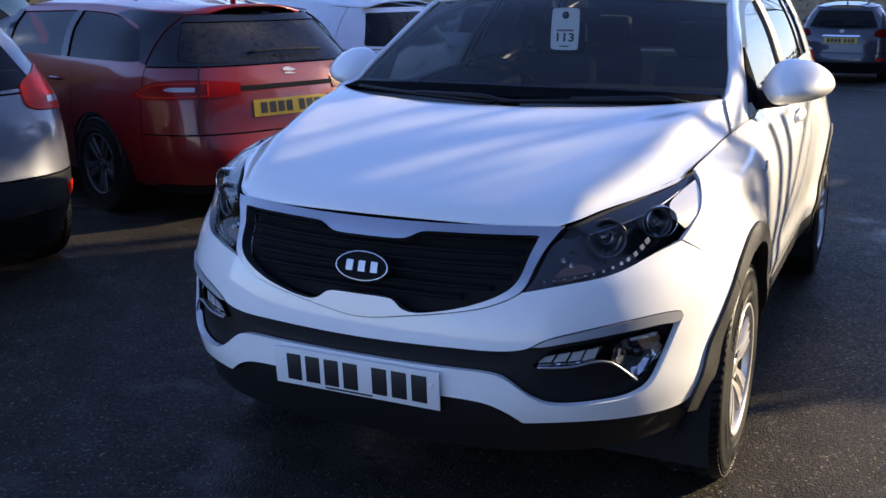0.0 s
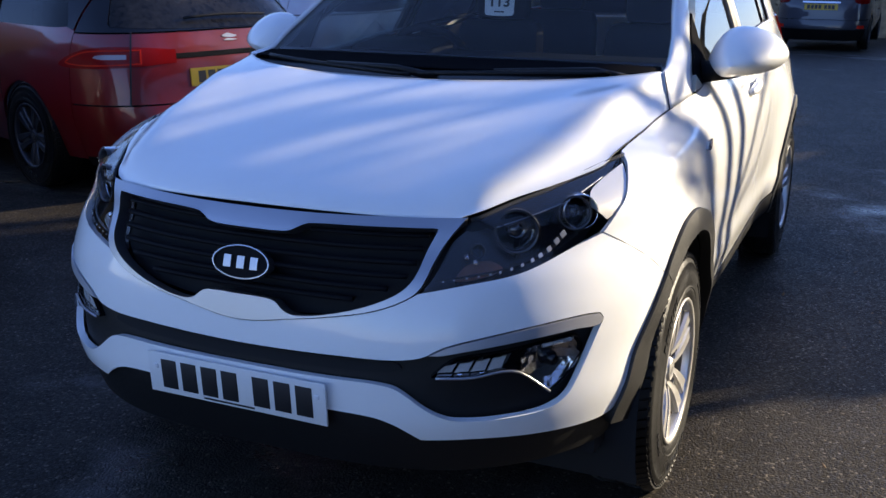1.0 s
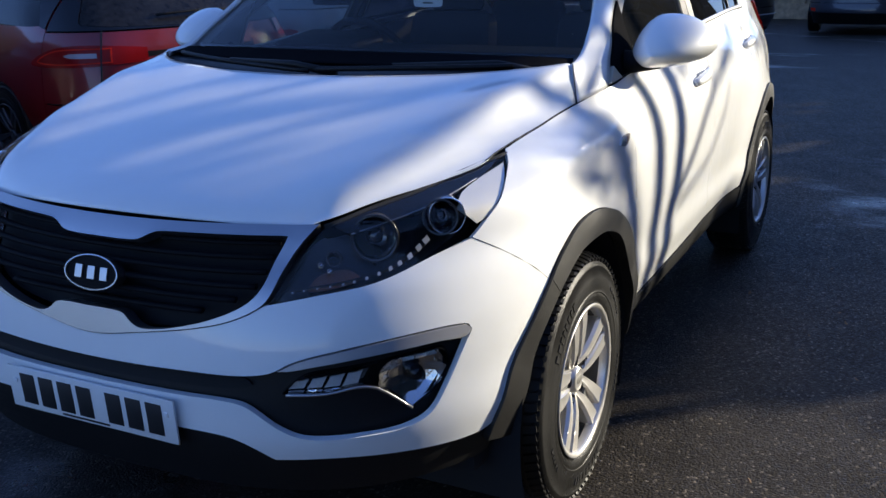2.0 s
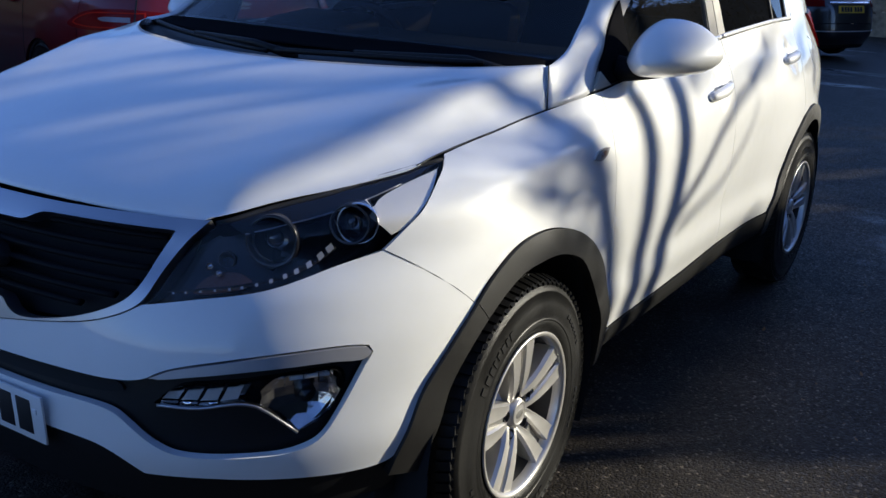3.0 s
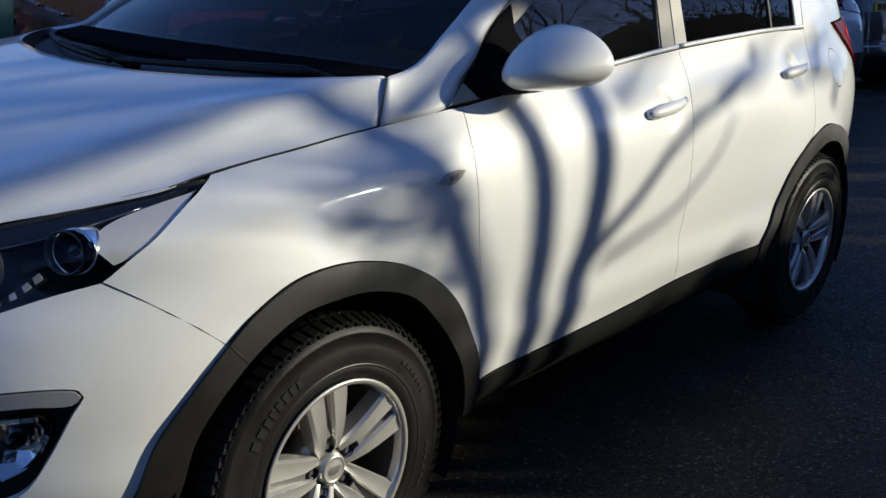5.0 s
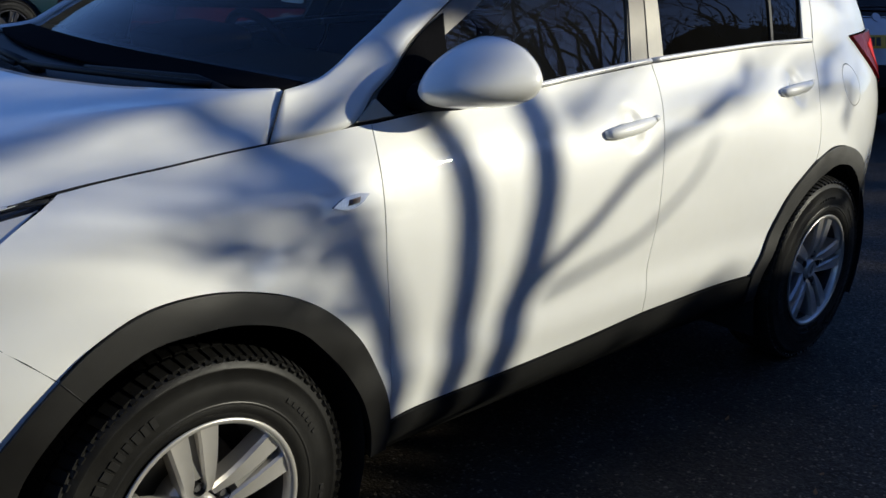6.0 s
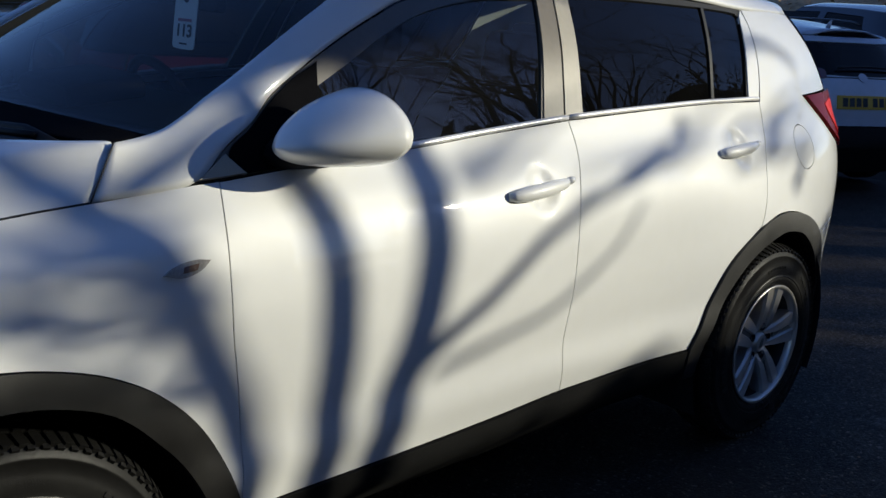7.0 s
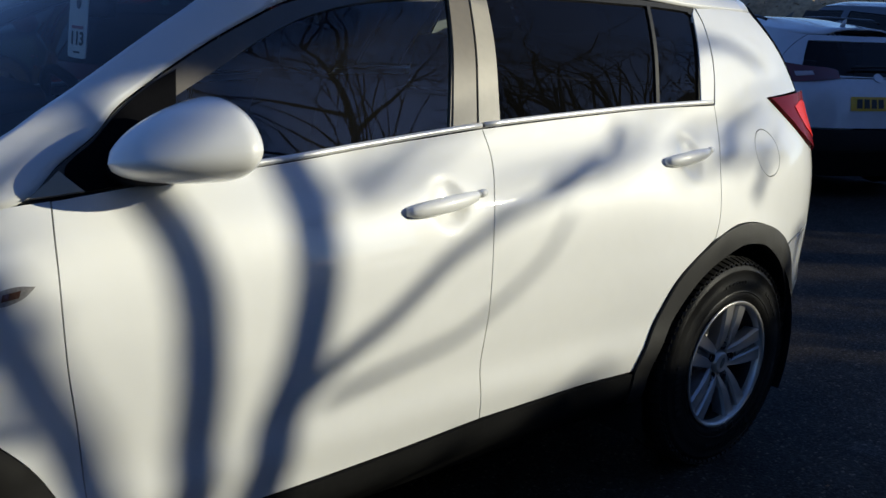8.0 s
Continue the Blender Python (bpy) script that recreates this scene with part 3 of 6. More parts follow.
# Unseen hedges and conifers, added to block low sun and skylight beside the car.
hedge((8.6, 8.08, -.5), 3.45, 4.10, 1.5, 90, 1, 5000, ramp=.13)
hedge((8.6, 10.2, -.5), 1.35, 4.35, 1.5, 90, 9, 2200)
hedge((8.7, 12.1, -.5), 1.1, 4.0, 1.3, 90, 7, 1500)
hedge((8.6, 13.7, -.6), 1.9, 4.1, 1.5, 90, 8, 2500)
hedge((9.2, 17.8, -.8), 22, 8.6, 2.4, 90, 3, 16000, "unseen conifer screen added to darken the car's sunny side")
hedge((10.5, -18, 0), 24.5, 7.5, 2.6, 90, 2, 16000, "unseen conifer screen added to darken the car's sunny side")

# ---- the white car ----
WHEELBASE, AXLE = 2.64, 0.345
section = knots((.15, .79), (.30, .845), (.36, .858), (.42, .867), (.46, .877), (.50, .884), (.56, .881), (.64, .889), (.74, .895), (.84, .894),
                   (.91, .888), (.97, .875), (1.02, .857), (1.06, .837), (1.10, .812), (1.18, .777), (1.25, .748), (1.35, .704), (1.47, .633), (1.55, .575), (1.60, .50))
heights = np.linspace(.10, 1.62, 609)
bell = np.exp(-.5 * (np.arange(-24, 25) / 8.0) ** 2)
widths = np.convolve(np.pad(section(heights), 24, mode="edge"), bell / bell.sum(), "valid")
half_width = lambda z: np.interp(z, heights, widths)
nose = knots((.15, .76), (.24, .82), (.32, .86), (.40, .892), (.47, .908), (.55, .906), (.63, .896), (.72, .878), (.80, .860), (.87, .828),
             (.93, .785), (.97, .66), (1.0, .53), (1.02, .42), (1.06, .25), (1.12, .05))
squareness = knots((.15, 2.9), (.55, 2.9), (.69, 2.85), (.78, 2.65), (.87, 2.38), (.93, 2.4), (1.2, 2.4))


wing_roll = knots((-1, 0), (-.30, 0), (-.22, .02), (-.141, .055), (-.061, .070), (.033, .064), (.132, .055), (.24, .045), (.33, .034), (.42, .010), (.50, 0), (4, 0))


def flare(y, z):
    """The swell of the body round the wheels."""
    f = 0
    for w in (0.0, WHEELBASE):
        r = np.hypot(y - w, z - AXLE)
        f = f + 0.028 * np.exp(-((r - .43) / (.10 + .09 * ease(.05, -.30, y - w))) ** 2) * ease(0.15, 0.35, z) * (1 - ease(.95, 1.05, z))
    return f


def side_x(y, z):
    y, z = np.broadcast_arrays(np.asarray(y, float), np.asarray(z, float))
    n = squareness(z)
    front = np.clip(1 - np.clip(-y / nose(z), 0, 1) ** n, 0, 1) ** (1 / n)
    rear = np.clip(1 - np.clip((y - 1.5) / 2.05, 0, 1) ** 4.8, 0, 1) ** (1 / 4.8)
    pinch = (1 - .03 * ease(.95, 1.07, z) * (1 - ease(-.1, .5, y))) * (1 - wing_roll(y) * ease(.975, 1.05, z))
    return half_width(z) * pinch * np.where(y < 0, front, np.where(y > 1.5, rear, 1)) + flare(y, z)


def side(y, z):
    return side_x(y, z), y, z


def around(s, z):
    """The nose: s is the length of arc round it, in metres at a radius of 0.9, from the middle toward the car's left."""
    s, z = np.broadcast_arrays(np.asarray(s, float), np.asarray(z, float))
    a = s / 0.9
    n, w, c = squareness(z), half_width(z) * (1 - .03 * ease(.95, 1.07, z)), nose(z)
    r = (np.abs(np.sin(a) / w) ** n + np.abs(np.cos(a) / c) ** n) ** (-1 / n)
    x, y = r * np.sin(a), -r * np.cos(a)
    return x + np.sign(x) * flare(y, z) * ease(.5, .9, np.abs(x) / .9), y, z


def deg(*points):
    """Nose outlines written as (degrees, height)."""
    return [(radians(p[0]) * 0.9, *p[1:]) for p in points]


def both(points):
    """A left half outline, from the middle round, with its mirror image."""
    return list(points) + [(-p[0], *p[1:]) for p in points[::-1] if abs(p[0]) > 1e-6]


suv = tagged(new("suv"), "white five-door SUV parked on dark wet asphalt", "car")
SIDES = (False, True)

# lines shared by neighbouring panels
SHOULDER = [(-.205, 1.024), (-.141, 1.033), (-.061, 1.042), (.033, 1.051), (.132, 1.062), (.24, 1.072), (.34, 1.082), (.425, 1.093)]
GAP_FRONT = [(.483, 1.097), (.472, 1.018), (.466, .911), (.469, .796), (.481, .673), (.491, .544), (.497, .425)]
GAP_MID = [(1.583, 1.166), (1.590, 1.10), (1.560, 1.0), (1.541, .9), (1.535, .745), (1.524, .6), (1.528, .52), (1.545, .42)]
GAP_REAR = [(2.613, 1.184), (2.598, 1.11), (2.545, .997), (2.505, .864), (2.475, .797)]
ARCH_F = [(.497, .405), (.478, .46), (.398, .616), (.307, .715), (.201, .781), (.08, .820), (-.03, .834), (-.132, .825), (-.228, .783), (-.294, .733)]
ARCH_R = [(2.147, .425), (2.165, .48), (2.219, .589), (2.303, .699), (2.463, .789), (2.60, .822), (2.737, .812), (2.88, .765), (2.99, .69), (3.07, .58), (3.11, .45)]


def c(p):
    return (*p, "c")


def ends(line):
    return [c(line[0]), *line[1:-1], c(line[-1])]


SEAM = [(-.294, .733), (-.339, .773), (-.385, .809), (-.430, .842), (-.474, .872)]
for m in SIDES:
    tube("bumper_seal", suv, SEAL, [((float(side_x(y, z)) + .0004), y, z) for y, z in SEAM], .0009, 6, mirror=m)
seam_deg = [(math.degrees(math.atan2(float(side_x(y, z)), -y)), z) for y, z in SEAM]
wing_loop = smooth(ends(SHOULDER)[:-1] + [SHOULDER[-1], c(GAP_FRONT[0])] + GAP_FRONT[1:-1] + [c(ARCH_F[0])] + ARCH_F[1:-1] + [c(ARCH_F[-1])]
                   + SEAM[1:-1] + [c(SEAM[-1]), (-.406, .923), (-.303, .983)])
door_f_loop = smooth([c(GAP_FRONT[0]), (.68, 1.111), (1.0, 1.128), (1.25, 1.146)] + ends(GAP_MID) + [(1.25, .405), (.95, .397), c((.505, .392))] + [c(GAP_FRONT[-1])] + GAP_FRONT[1:-1][::-1])
door_r_loop = smooth([c(GAP_MID[0]), (1.96, 1.179), (2.30, 1.187)] + ends(GAP_REAR) + ARCH_R[1:4][::-1] + [c(ARCH_R[0]), (1.85, .421)] + [c(GAP_MID[-1])] + GAP_MID[1:-1][::-1])
quarter_loop = smooth([c((2.619, 1.188)), (2.650, 1.26), (2.670, 1.331), (2.682, 1.43), c((2.672, 1.480)), (2.85, 1.480), c((3.02, 1.473)), (3.15, 1.35), c((3.27, 1.20)), c((2.968, 1.192)), (3.10, 1.11),
                       (3.22, 1.03), c((3.355, .972)), c((3.36, .72)), (3.2, .715), c((3.00, .70))] + ARCH_R[4:8][::-1] + [c(GAP_REAR[-1])] + GAP_REAR[1:-1][::-1] + [c(GAP_REAR[0])])

belt = knots((.40, 1.093), (.483, 1.097), (.68, 1.111), (1.0, 1.129), (1.25, 1.147), (1.583, 1.168), (1.96, 1.181), (2.30, 1.188), (2.62, 1.188))
FUEL = np.stack([2.862 + .078 * np.cos(np.linspace(0, 2 * math.pi, 49)[:-1]) * 1.0, 1.022 + .074 * np.sin(np.linspace(0, 2 * math.pi, 49)[:-1])], 1)
ROOFLINE = [(.512, 1.155), (.593, 1.205), (.640, 1.247), (.724, 1.297), (.861, 1.366), (.98, 1.416), (1.10, 1.459), (1.3, 1.497), (1.6, 1.515)]
DLO_F = smooth([c((.43, 1.096)), (.68, 1.113), (1.0, 1.131), (1.25, 1.149), c((1.570, 1.170)), c((1.668, 1.516))] + ROOFLINE[:-1][::-1])
GLASS_F = smooth([c((.752, 1.122)), (1.0, 1.138), (1.25, 1.156), c((1.478, 1.171)), c((1.590, 1.480)), (1.35, 1.468), (1.15, 1.432), (1.0, 1.378), (.87, 1.315), c((.758, 1.262))])
DLO_R = smooth([c((1.570, 1.170)), (1.96, 1.183), (2.30, 1.190), c((2.615, 1.190)), (2.648, 1.26), (2.668, 1.331), (2.680, 1.43), c((2.668, 1.482)), (2.4, 1.500), (2.0, 1.517), c((1.672, 1.516))])
GLASS_R = smooth([c((1.656, 1.186)), (1.96, 1.193), c((2.318, 1.203)), c((2.415, 1.482)), (2.0, 1.492), c((1.730, 1.490))])
GLASS_Q = smooth([c((2.336, 1.203)), c((2.540, 1.203)), c((2.640, 1.455)), (2.62, 1.468), c((2.433, 1.481))])


def door_skin(y, z):
    """The side with the finger hollows behind the handles."""
    x = side_x(y, z)
    for y0, z0 in ((1.41, 1.004), (2.405, 1.046)):
        x = x - .015 * np.exp(-((np.hypot((y - y0) / .047, (z - z0) / .050)) ** 4.5))
    return x, y, z


for m in SIDES:
    panel("front_wing", suv, WHITE, wing_loop, side, mirror=m, step=.016, gap=.0012)
    tube("trim_seam", suv, SEAL, [(float(side_x(y, z)) + .0102, y, z) for y, z in ((-.294, .733), (-.276, .712), (-.258, .690))], .0012, 6, mirror=m)
    fd = panel("front_door", suv, WHITE, door_f_loop, door_skin, mirror=m, step=.015)
    rd = panel("rear_door", suv, WHITE, door_r_loop, door_skin, mirror=m, step=.015)
    panel("rear_quarter", suv, WHITE, quarter_loop, side, holes=[FUEL], mirror=m)
    panel("door_liner", fd, DASH, door_f_loop, side, lift=-.040, depth=.006, mirror=m, step=.06, gap=.008)
    panel("door_liner", rd, DASH, door_r_loop, side, lift=-.040, depth=.006, mirror=m, step=.06, gap=.008)
    # windows, frames and pillars of this side
    panel("window_frame", fd, FRAME, DLO_F, side, holes=[GLASS_F], lift=-0.004, mirror=m, gap=0.001)
    panel("window_frame", rd, BLACK, DLO_R, side, holes=[GLASS_R, GLASS_Q], lift=-0.004, mirror=m, gap=0.001)
    panel("window_glass", fd, DOOR_GLASS, GLASS_F, side, lift=-0.010, depth=0.004, mirror=m, gap=-0.004)
    panel("window_glass", rd, PRIVACY, GLASS_R, side, lift=-0.010, depth=0.004, mirror=m, gap=-0.004)
    panel("quarter_glass", rd, PRIVACY, GLASS_Q, side, lift=-0.010, depth=0.004, mirror=m, gap=-0.004)
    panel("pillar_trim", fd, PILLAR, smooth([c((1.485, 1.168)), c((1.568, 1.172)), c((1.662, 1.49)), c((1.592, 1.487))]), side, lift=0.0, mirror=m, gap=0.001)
    panel("pillar_trim", rd, PILLAR_SHEEN, smooth([c((1.574, 1.173)), c((1.652, 1.180)), c((1.728, 1.49)), c((1.668, 1.49))]), side, lift=0.0, mirror=m, gap=0.001)
    panel("pillar_trim", rd, WHITE, smooth([c((2.545, 1.196)), c((2.614, 1.190)), (2.646, 1.26), (2.666, 1.331), (2.678, 1.43), c((2.664, 1.480)), c((2.642, 1.462))]), side, lift=0.0, mirror=m, gap=0.001)
    panel("mirror_sail", fd, SCUTTLE, smooth([c((.525, 1.104)), c((.750, 1.118)), c((.768, 1.250)), c((.784, 1.322)), (.716, 1.291), (.640, 1.242), (.585, 1.196), (.520, 1.150)]), side, lift=0.003, mirror=m)
    panel("corner_trim", fd, PILLAR_SHEEN, smooth([c((.436, 1.098)), c((.548, 1.104)), c((.506, 1.146))]), side, lift=0.009, mirror=m)
    for door, ys in ((fd, (.76, 1.578)), (rd, (1.592, 2.60))):
        y = np.linspace(*ys, 24)
        z = 1.0 * belt(y) + 0.006
        tube("belt_strip", door, STRIP, np.stack([side_x(y, z) + 0.003, y, z], 1), 0.0075, 8, "bright chrome strip", mirror=m)
    for door, y0, z0, y1, z1 in ((fd, 1.275, .999, 1.508, 1.018), (rd, 2.270, 1.039, 2.500, 1.054)):
        k = np.linspace(0, 1, 15)
        y, z = y0 + (y1 - y0) * k, z0 + (z1 - z0) * k
        lift = 0.003 + 0.018 * np.sin(math.pi * k) ** 0.5
        tube("door_handle", door, WHITE, np.stack([side_x(y, z) + lift, y, z], 1), 0.004 + 0.0155 * np.sin(math.pi * np.clip(k * .96 + .02, 0, 1)) ** 0.42 * (1 - .16 * k), 14, squash=1.12, mirror=m)
        tube("key_cap", door, WHITE, [(float(side_x(y[-1] + d, z[-1] + .08 * d)) + .006 - .25 * d, y[-1] + d, z[-1] + .08 * d) for d in (.004, .012, .026, .034)], [.006, .0105, .0095, .003], 12, mirror=m)
    # arches, sill, wheel wells
    panel("front_arch_trim", suv, CLADDING, smooth([c(p) if i in (0,) else p for i, p in enumerate(ARCH_F)] + [(-.355, .673), (-.438, .569), (-.484, .46), c((-.500, .385)), c((-.405, .365)), (-.398, .44), (-.36, .56), (-.255, .686), (-.14, .752), (-.037, .764),
          (.076, .756), (.198, .712), (.295, .625), (.355, .55), (.42, .42), c((.44, .32)), c((.497, .32))], step=.02), side, lift=0.010, depth=0.035, mirror=m)
    panel("rear_arch_trim", suv, CLADDING, smooth([c(ARCH_R[0])] + ARCH_R[1:-1] + [c(ARCH_R[-1]), c((3.12, .33)), c((3.04, .33)), (3.03, .42), (3.0, .54), (2.93, .635), (2.80, .723), (2.70, .750), (2.599, .750), (2.418, .687), (2.299, .578), (2.228, .441),
          c((2.21, .32)), c((2.147, .32))], step=.02), side, lift=0.010, depth=0.035, mirror=m)
    panel("sill_trim", suv, SILL, smooth([c((.499, .394)), (.95, .395), (1.25, .402), (1.545, .416), c((2.145, .421)), c((2.145, .22)), c((.499, .22))], step=.03), lambda y, z: (side_x(y, z) - .10 * ease(.355, .20, z), y, z), lift=0.006, depth=0.03, mirror=m)
    for w in (0.0, WHEELBASE):
        a, b = np.linspace(radians(-25), radians(205), 25), np.linspace(.45, .885, 4)
        A, B = np.meshgrid(a, b)
        v = np.stack([B.ravel(), w + .425 * np.cos(A.ravel()), AXLE + .425 * np.sin(A.ravel())], 1)
        f = [(j * 25 + i, j * 25 + i + 1, (j + 1) * 25 + i + 1, (j + 1) * 25 + i) for j in range(3) for i in range(24)]
        v = v * np.array((-1 if m else 1, 1, 1))
        link("arch_liner", v, f, VOID, suv)
    # lamps and small things of this side
    panel("side_repeater", suv, material("repeater_lens", (.62, .58, .54), .14, metal=.35, coat=1.0, grain=.4, grain_scale=160), smooth([c((.322, .943)), (.36, .934), (.40, .943), c((.424, .960)), (.39, .964), (.35, .957)], step=.006), side, lift=0.006, depth=0.008, mirror=m, step=.012, gap=0)
    panel("repeater_filter", suv, DIM_AMBER, smooth([c((.362, .942)), c((.392, .945)), c((.398, .957)), c((.366, .954))], step=.006), side, lift=0.0075, depth=0.004, mirror=m, step=.012, gap=0)
    panel("fuel_flap", suv, WHITE, FUEL, side, mirror=m, gap=0.0015)
    tl = panel("tail_lamp", suv, DEEP_RED, smooth([c((2.974, 1.190)), (3.10, 1.113), (3.22, 1.034), c((3.385, .975)), (3.44, 1.08), c((3.36, 1.197))]), side, lift=0.012, depth=0.02, mirror=m)
    panel("lamp_insert", tl, RED_LENS, smooth([c((3.17, 1.150)), (3.27, 1.165), c((3.33, 1.15)), (3.36, 1.09), c((3.385, 1.035)), c((3.33, 1.03)), (3.25, 1.07)]), side, lift=0.0145, depth=0.006, mirror=m, gap=0, label="bright red lamp segment")
    panel("rear_bumper_side", suv, WHITE, smooth([c((3.00, .695)), (3.2, .71), c((3.36, .715)), c((3.36, .40)), c((3.125, .40)), (3.11, .45), (3.07, .58), c((2.99, .69))]), side, mirror=m)

# bonnet
edge_z = knots((-.70, .930), (-.587, .956), (-.451, .980), (-.318, 1.002), (-.205, 1.024), (-.141, 1.033), (-.061, 1.042), (.033, 1.051), (.132, 1.062), (.235, 1.0715))
bonnet_mid = knots((0, .934), (.034, .957), (.115, .986), (.287, 1.028), (.575, 1.088), (.86, 1.136), (1, 1.155))
bonnet_rear = knots((0, -.015), (.25, -.006), (.45, .026), (.63, .068), (.78, .145), (.88, .225), (.950, .2985), (1, .2335))
crease = knots((0, .96), (.055, .945), (.16, .880), (.28, .822), (.45, .806), (.60, .836), (.78, .880), (1, .951))


def bonnet_at(u, v):
    w = np.abs(u)
    ye = -.684 + .919 * v
    ze = edge_z(ye)
    x = u * side_x(ye, ze) * (1 - .0036 * ease(-.32, -.22, ye))
    y = (1 - v) * (-.785 + .101 * w**2) + v * bonnet_rear(w)
    uc, soft = crease(v), .020 - .015 * ease(.62, 1, v)
    bend = lambda t: soft * np.log1p(np.exp(np.clip(t / soft, -40, 40)))
    zc = bonnet_mid(v)
    crown = .020 * (1 - v) - .024 * ease(.5, 1, v)
    ridge = .025 * np.exp(-np.abs((w - uc) / np.where(w < uc, .17, .13)) ** 1.7) * ease(0, .12, v) * ease(.93, .70, v)
    z = ridge * ease(1, .93, w) + zc - crown * w**2 - (zc - crown - ze) * (bend(w - uc) - bend(-uc)) / (bend(1 - uc) - bend(-uc))
    return x, y, z


us = np.sin(np.linspace(-1, 1, 121) * math.pi / 2)
vs = np.concatenate([np.linspace(0, .12, 10)[:-1], np.linspace(.12, 1, 40)])
grid("bonnet", suv, WHITE, bonnet_at, us, vs, depth=.0015)

for m in SIDES:
    line = np.linspace(-.29, .232, 30)
    top_z = edge_z(line)
    tube("bonnet_seal", suv, SEAL, np.stack([side_x(line, top_z) * .9974 - .001, line, top_z + .0005], 1), .0017, 6, mirror=m)
    tube("bonnet_seal", suv, SEAL, [(float(side_x(.233, 1.0715)) * (1 - f) + .745 * f, .233 + .065 * f, 1.0715 + .1025 * f) for f in (0, .25, .5, .75, 1)], .0017, 6, mirror=m)

# screen pillars and roof edge: a sheet between the window line and the screen's edge
LOW = [(.235, 1.0735), (.425, 1.095), (.512, 1.158), (.593, 1.208), (.640, 1.250), (.724, 1.300), (.861, 1.369), (.98, 1.419), (1.10, 1.462), (1.3, 1.500), (1.6, 1.518), (2.0, 1.520), (2.4, 1.503), (2.69, 1.482), (3.02, 1.475)]
HIGH = [(.745, .300, 1.174), (.738, .350, 1.180), (.731, .398, 1.190), (.730, .442, 1.212), (.720, .499, 1.246), (.708, .563, 1.281), (.697, .623, 1.316), (.679, .718, 1.372), (.658, .820, 1.429), (.632, .945, 1.490), (.600, 1.30, 1.545), (.585, 1.9, 1.567), (.57, 2.4, 1.560), (.55, 2.7, 1.545), (.52, 3.05, 1.515)]
low = smooth([(float(side_x(y, z)), y, z) for y, z in LOW], False, 1.0)
low, high = [np.stack([knots(*zip(range(len(L)), [p[i] for p in L]))(np.linspace(0, len(L) - 1, 85)) for i in range(3)], 1)
             for L in ([(float(side_x(y, z)), y, z) for y, z in LOW], HIGH)]


def pillar_at(u, v):
    i = np.clip(np.round(v).astype(int), 0, 84)
    p = low[i] * (1 - u[:, None]) + high[i] * u[:, None]
    k = np.stack([.5 + 0 * u, -.35 + 0 * u, .6 + 0 * u], 1) * (.012 * 4 * u * (1 - u) * ease(2, 12, v))[:, None]
    p = p + k
    return p[:, 0], p[:, 1], p[:, 2]


for m in SIDES:
    grid("roof_pillar", suv, WHITE, pillar_at, np.linspace(0, 1, 9), np.arange(85), depth=.02, mirror=m)
roof_edge = knots(*[(p[1], p[0]) for p in HIGH[9:]])
roof_rise = knots(*[(p[1], p[2]) for p in HIGH[9:]])


def roof_at(u, v):
    y = .945 + v * 2.105
    yy = y - .10 * (1 - u**2) * (1 - v)
    return u * roof_edge(y), yy, roof_rise(y) + (.05 - .015 * (1 - v)) * (1 - u**2)


grid("roof", suv, WHITE, roof_at, np.linspace(-1, 1, 25), np.linspace(0, 1, 25), depth=.02)


def screen_at(u, v):
    i = v * 9
    x, y, z = (knots(*zip(range(10), [p[k] for p in HIGH[:10]]))(i) for k in range(3))
    bow = 1 - u**2
    return u * (x - .004), y - (.14 * (1 - v) + .10 * v) * bow + .01, z - .012 + .035 * v * bow


grid("windscreen", suv, SCREEN, screen_at, np.linspace(-1, 1, 41), np.linspace(0, 1, 46)).visible_shadow = False
grid("screen_frit", suv, SAIL, screen_at, np.linspace(-.97, .97, 41), np.linspace(0, .29, 12), depth=.003).location = (0, .006, -.004)
grid("scuttle_panel", suv, SCUTTLE, lambda u, v: screen_at(u, v * (.235 - .05 * np.abs(u) ** 4)), np.linspace(-.985, .985, 41), np.linspace(0, 1, 9), depth=.003).location = (0, -.003, .005)
grid("cowl", suv, BLACK, lambda u, v: (u * .74, -.03 + .30 * u**2 + v * .24, 1.138 + .012 * u**2 + v * .02), np.linspace(-1, 1, 25), np.linspace(0, 1, 3), depth=.01)

# tail
tail_edge = knots((.3, 3.36), (.98, 3.35), (1.2, 3.28), (1.36, 3.16), (1.49, 3.03))
tail_mid = knots((.3, 3.44), (.5, 3.52), (.7, 3.54), (.9, 3.52), (1.1, 3.47), (1.3, 3.32), (1.49, 3.10))
tail = lambda u, z: (u * side_x(tail_edge(z), z), tail_mid(z) + (tail_edge(z) - tail_mid(z)) * np.abs(u) ** 3, z)
grid("rear_bumper", suv, WHITE, tail, np.linspace(-1, 1, 25), np.linspace(.40, .715, 8), depth=.02)
grid("rear_valance", suv, CLADDING, tail, np.linspace(-1, 1, 25), np.linspace(.26, .398, 4), depth=.02)
grid("tailgate", suv, WHITE, tail, np.linspace(-1, 1, 25), np.linspace(.72, 1.14, 10), depth=.02)
grid("rear_window", suv, PRIVACY, tail, np.linspace(-1, 1, 25), np.linspace(1.142, 1.49, 10), depth=.006)

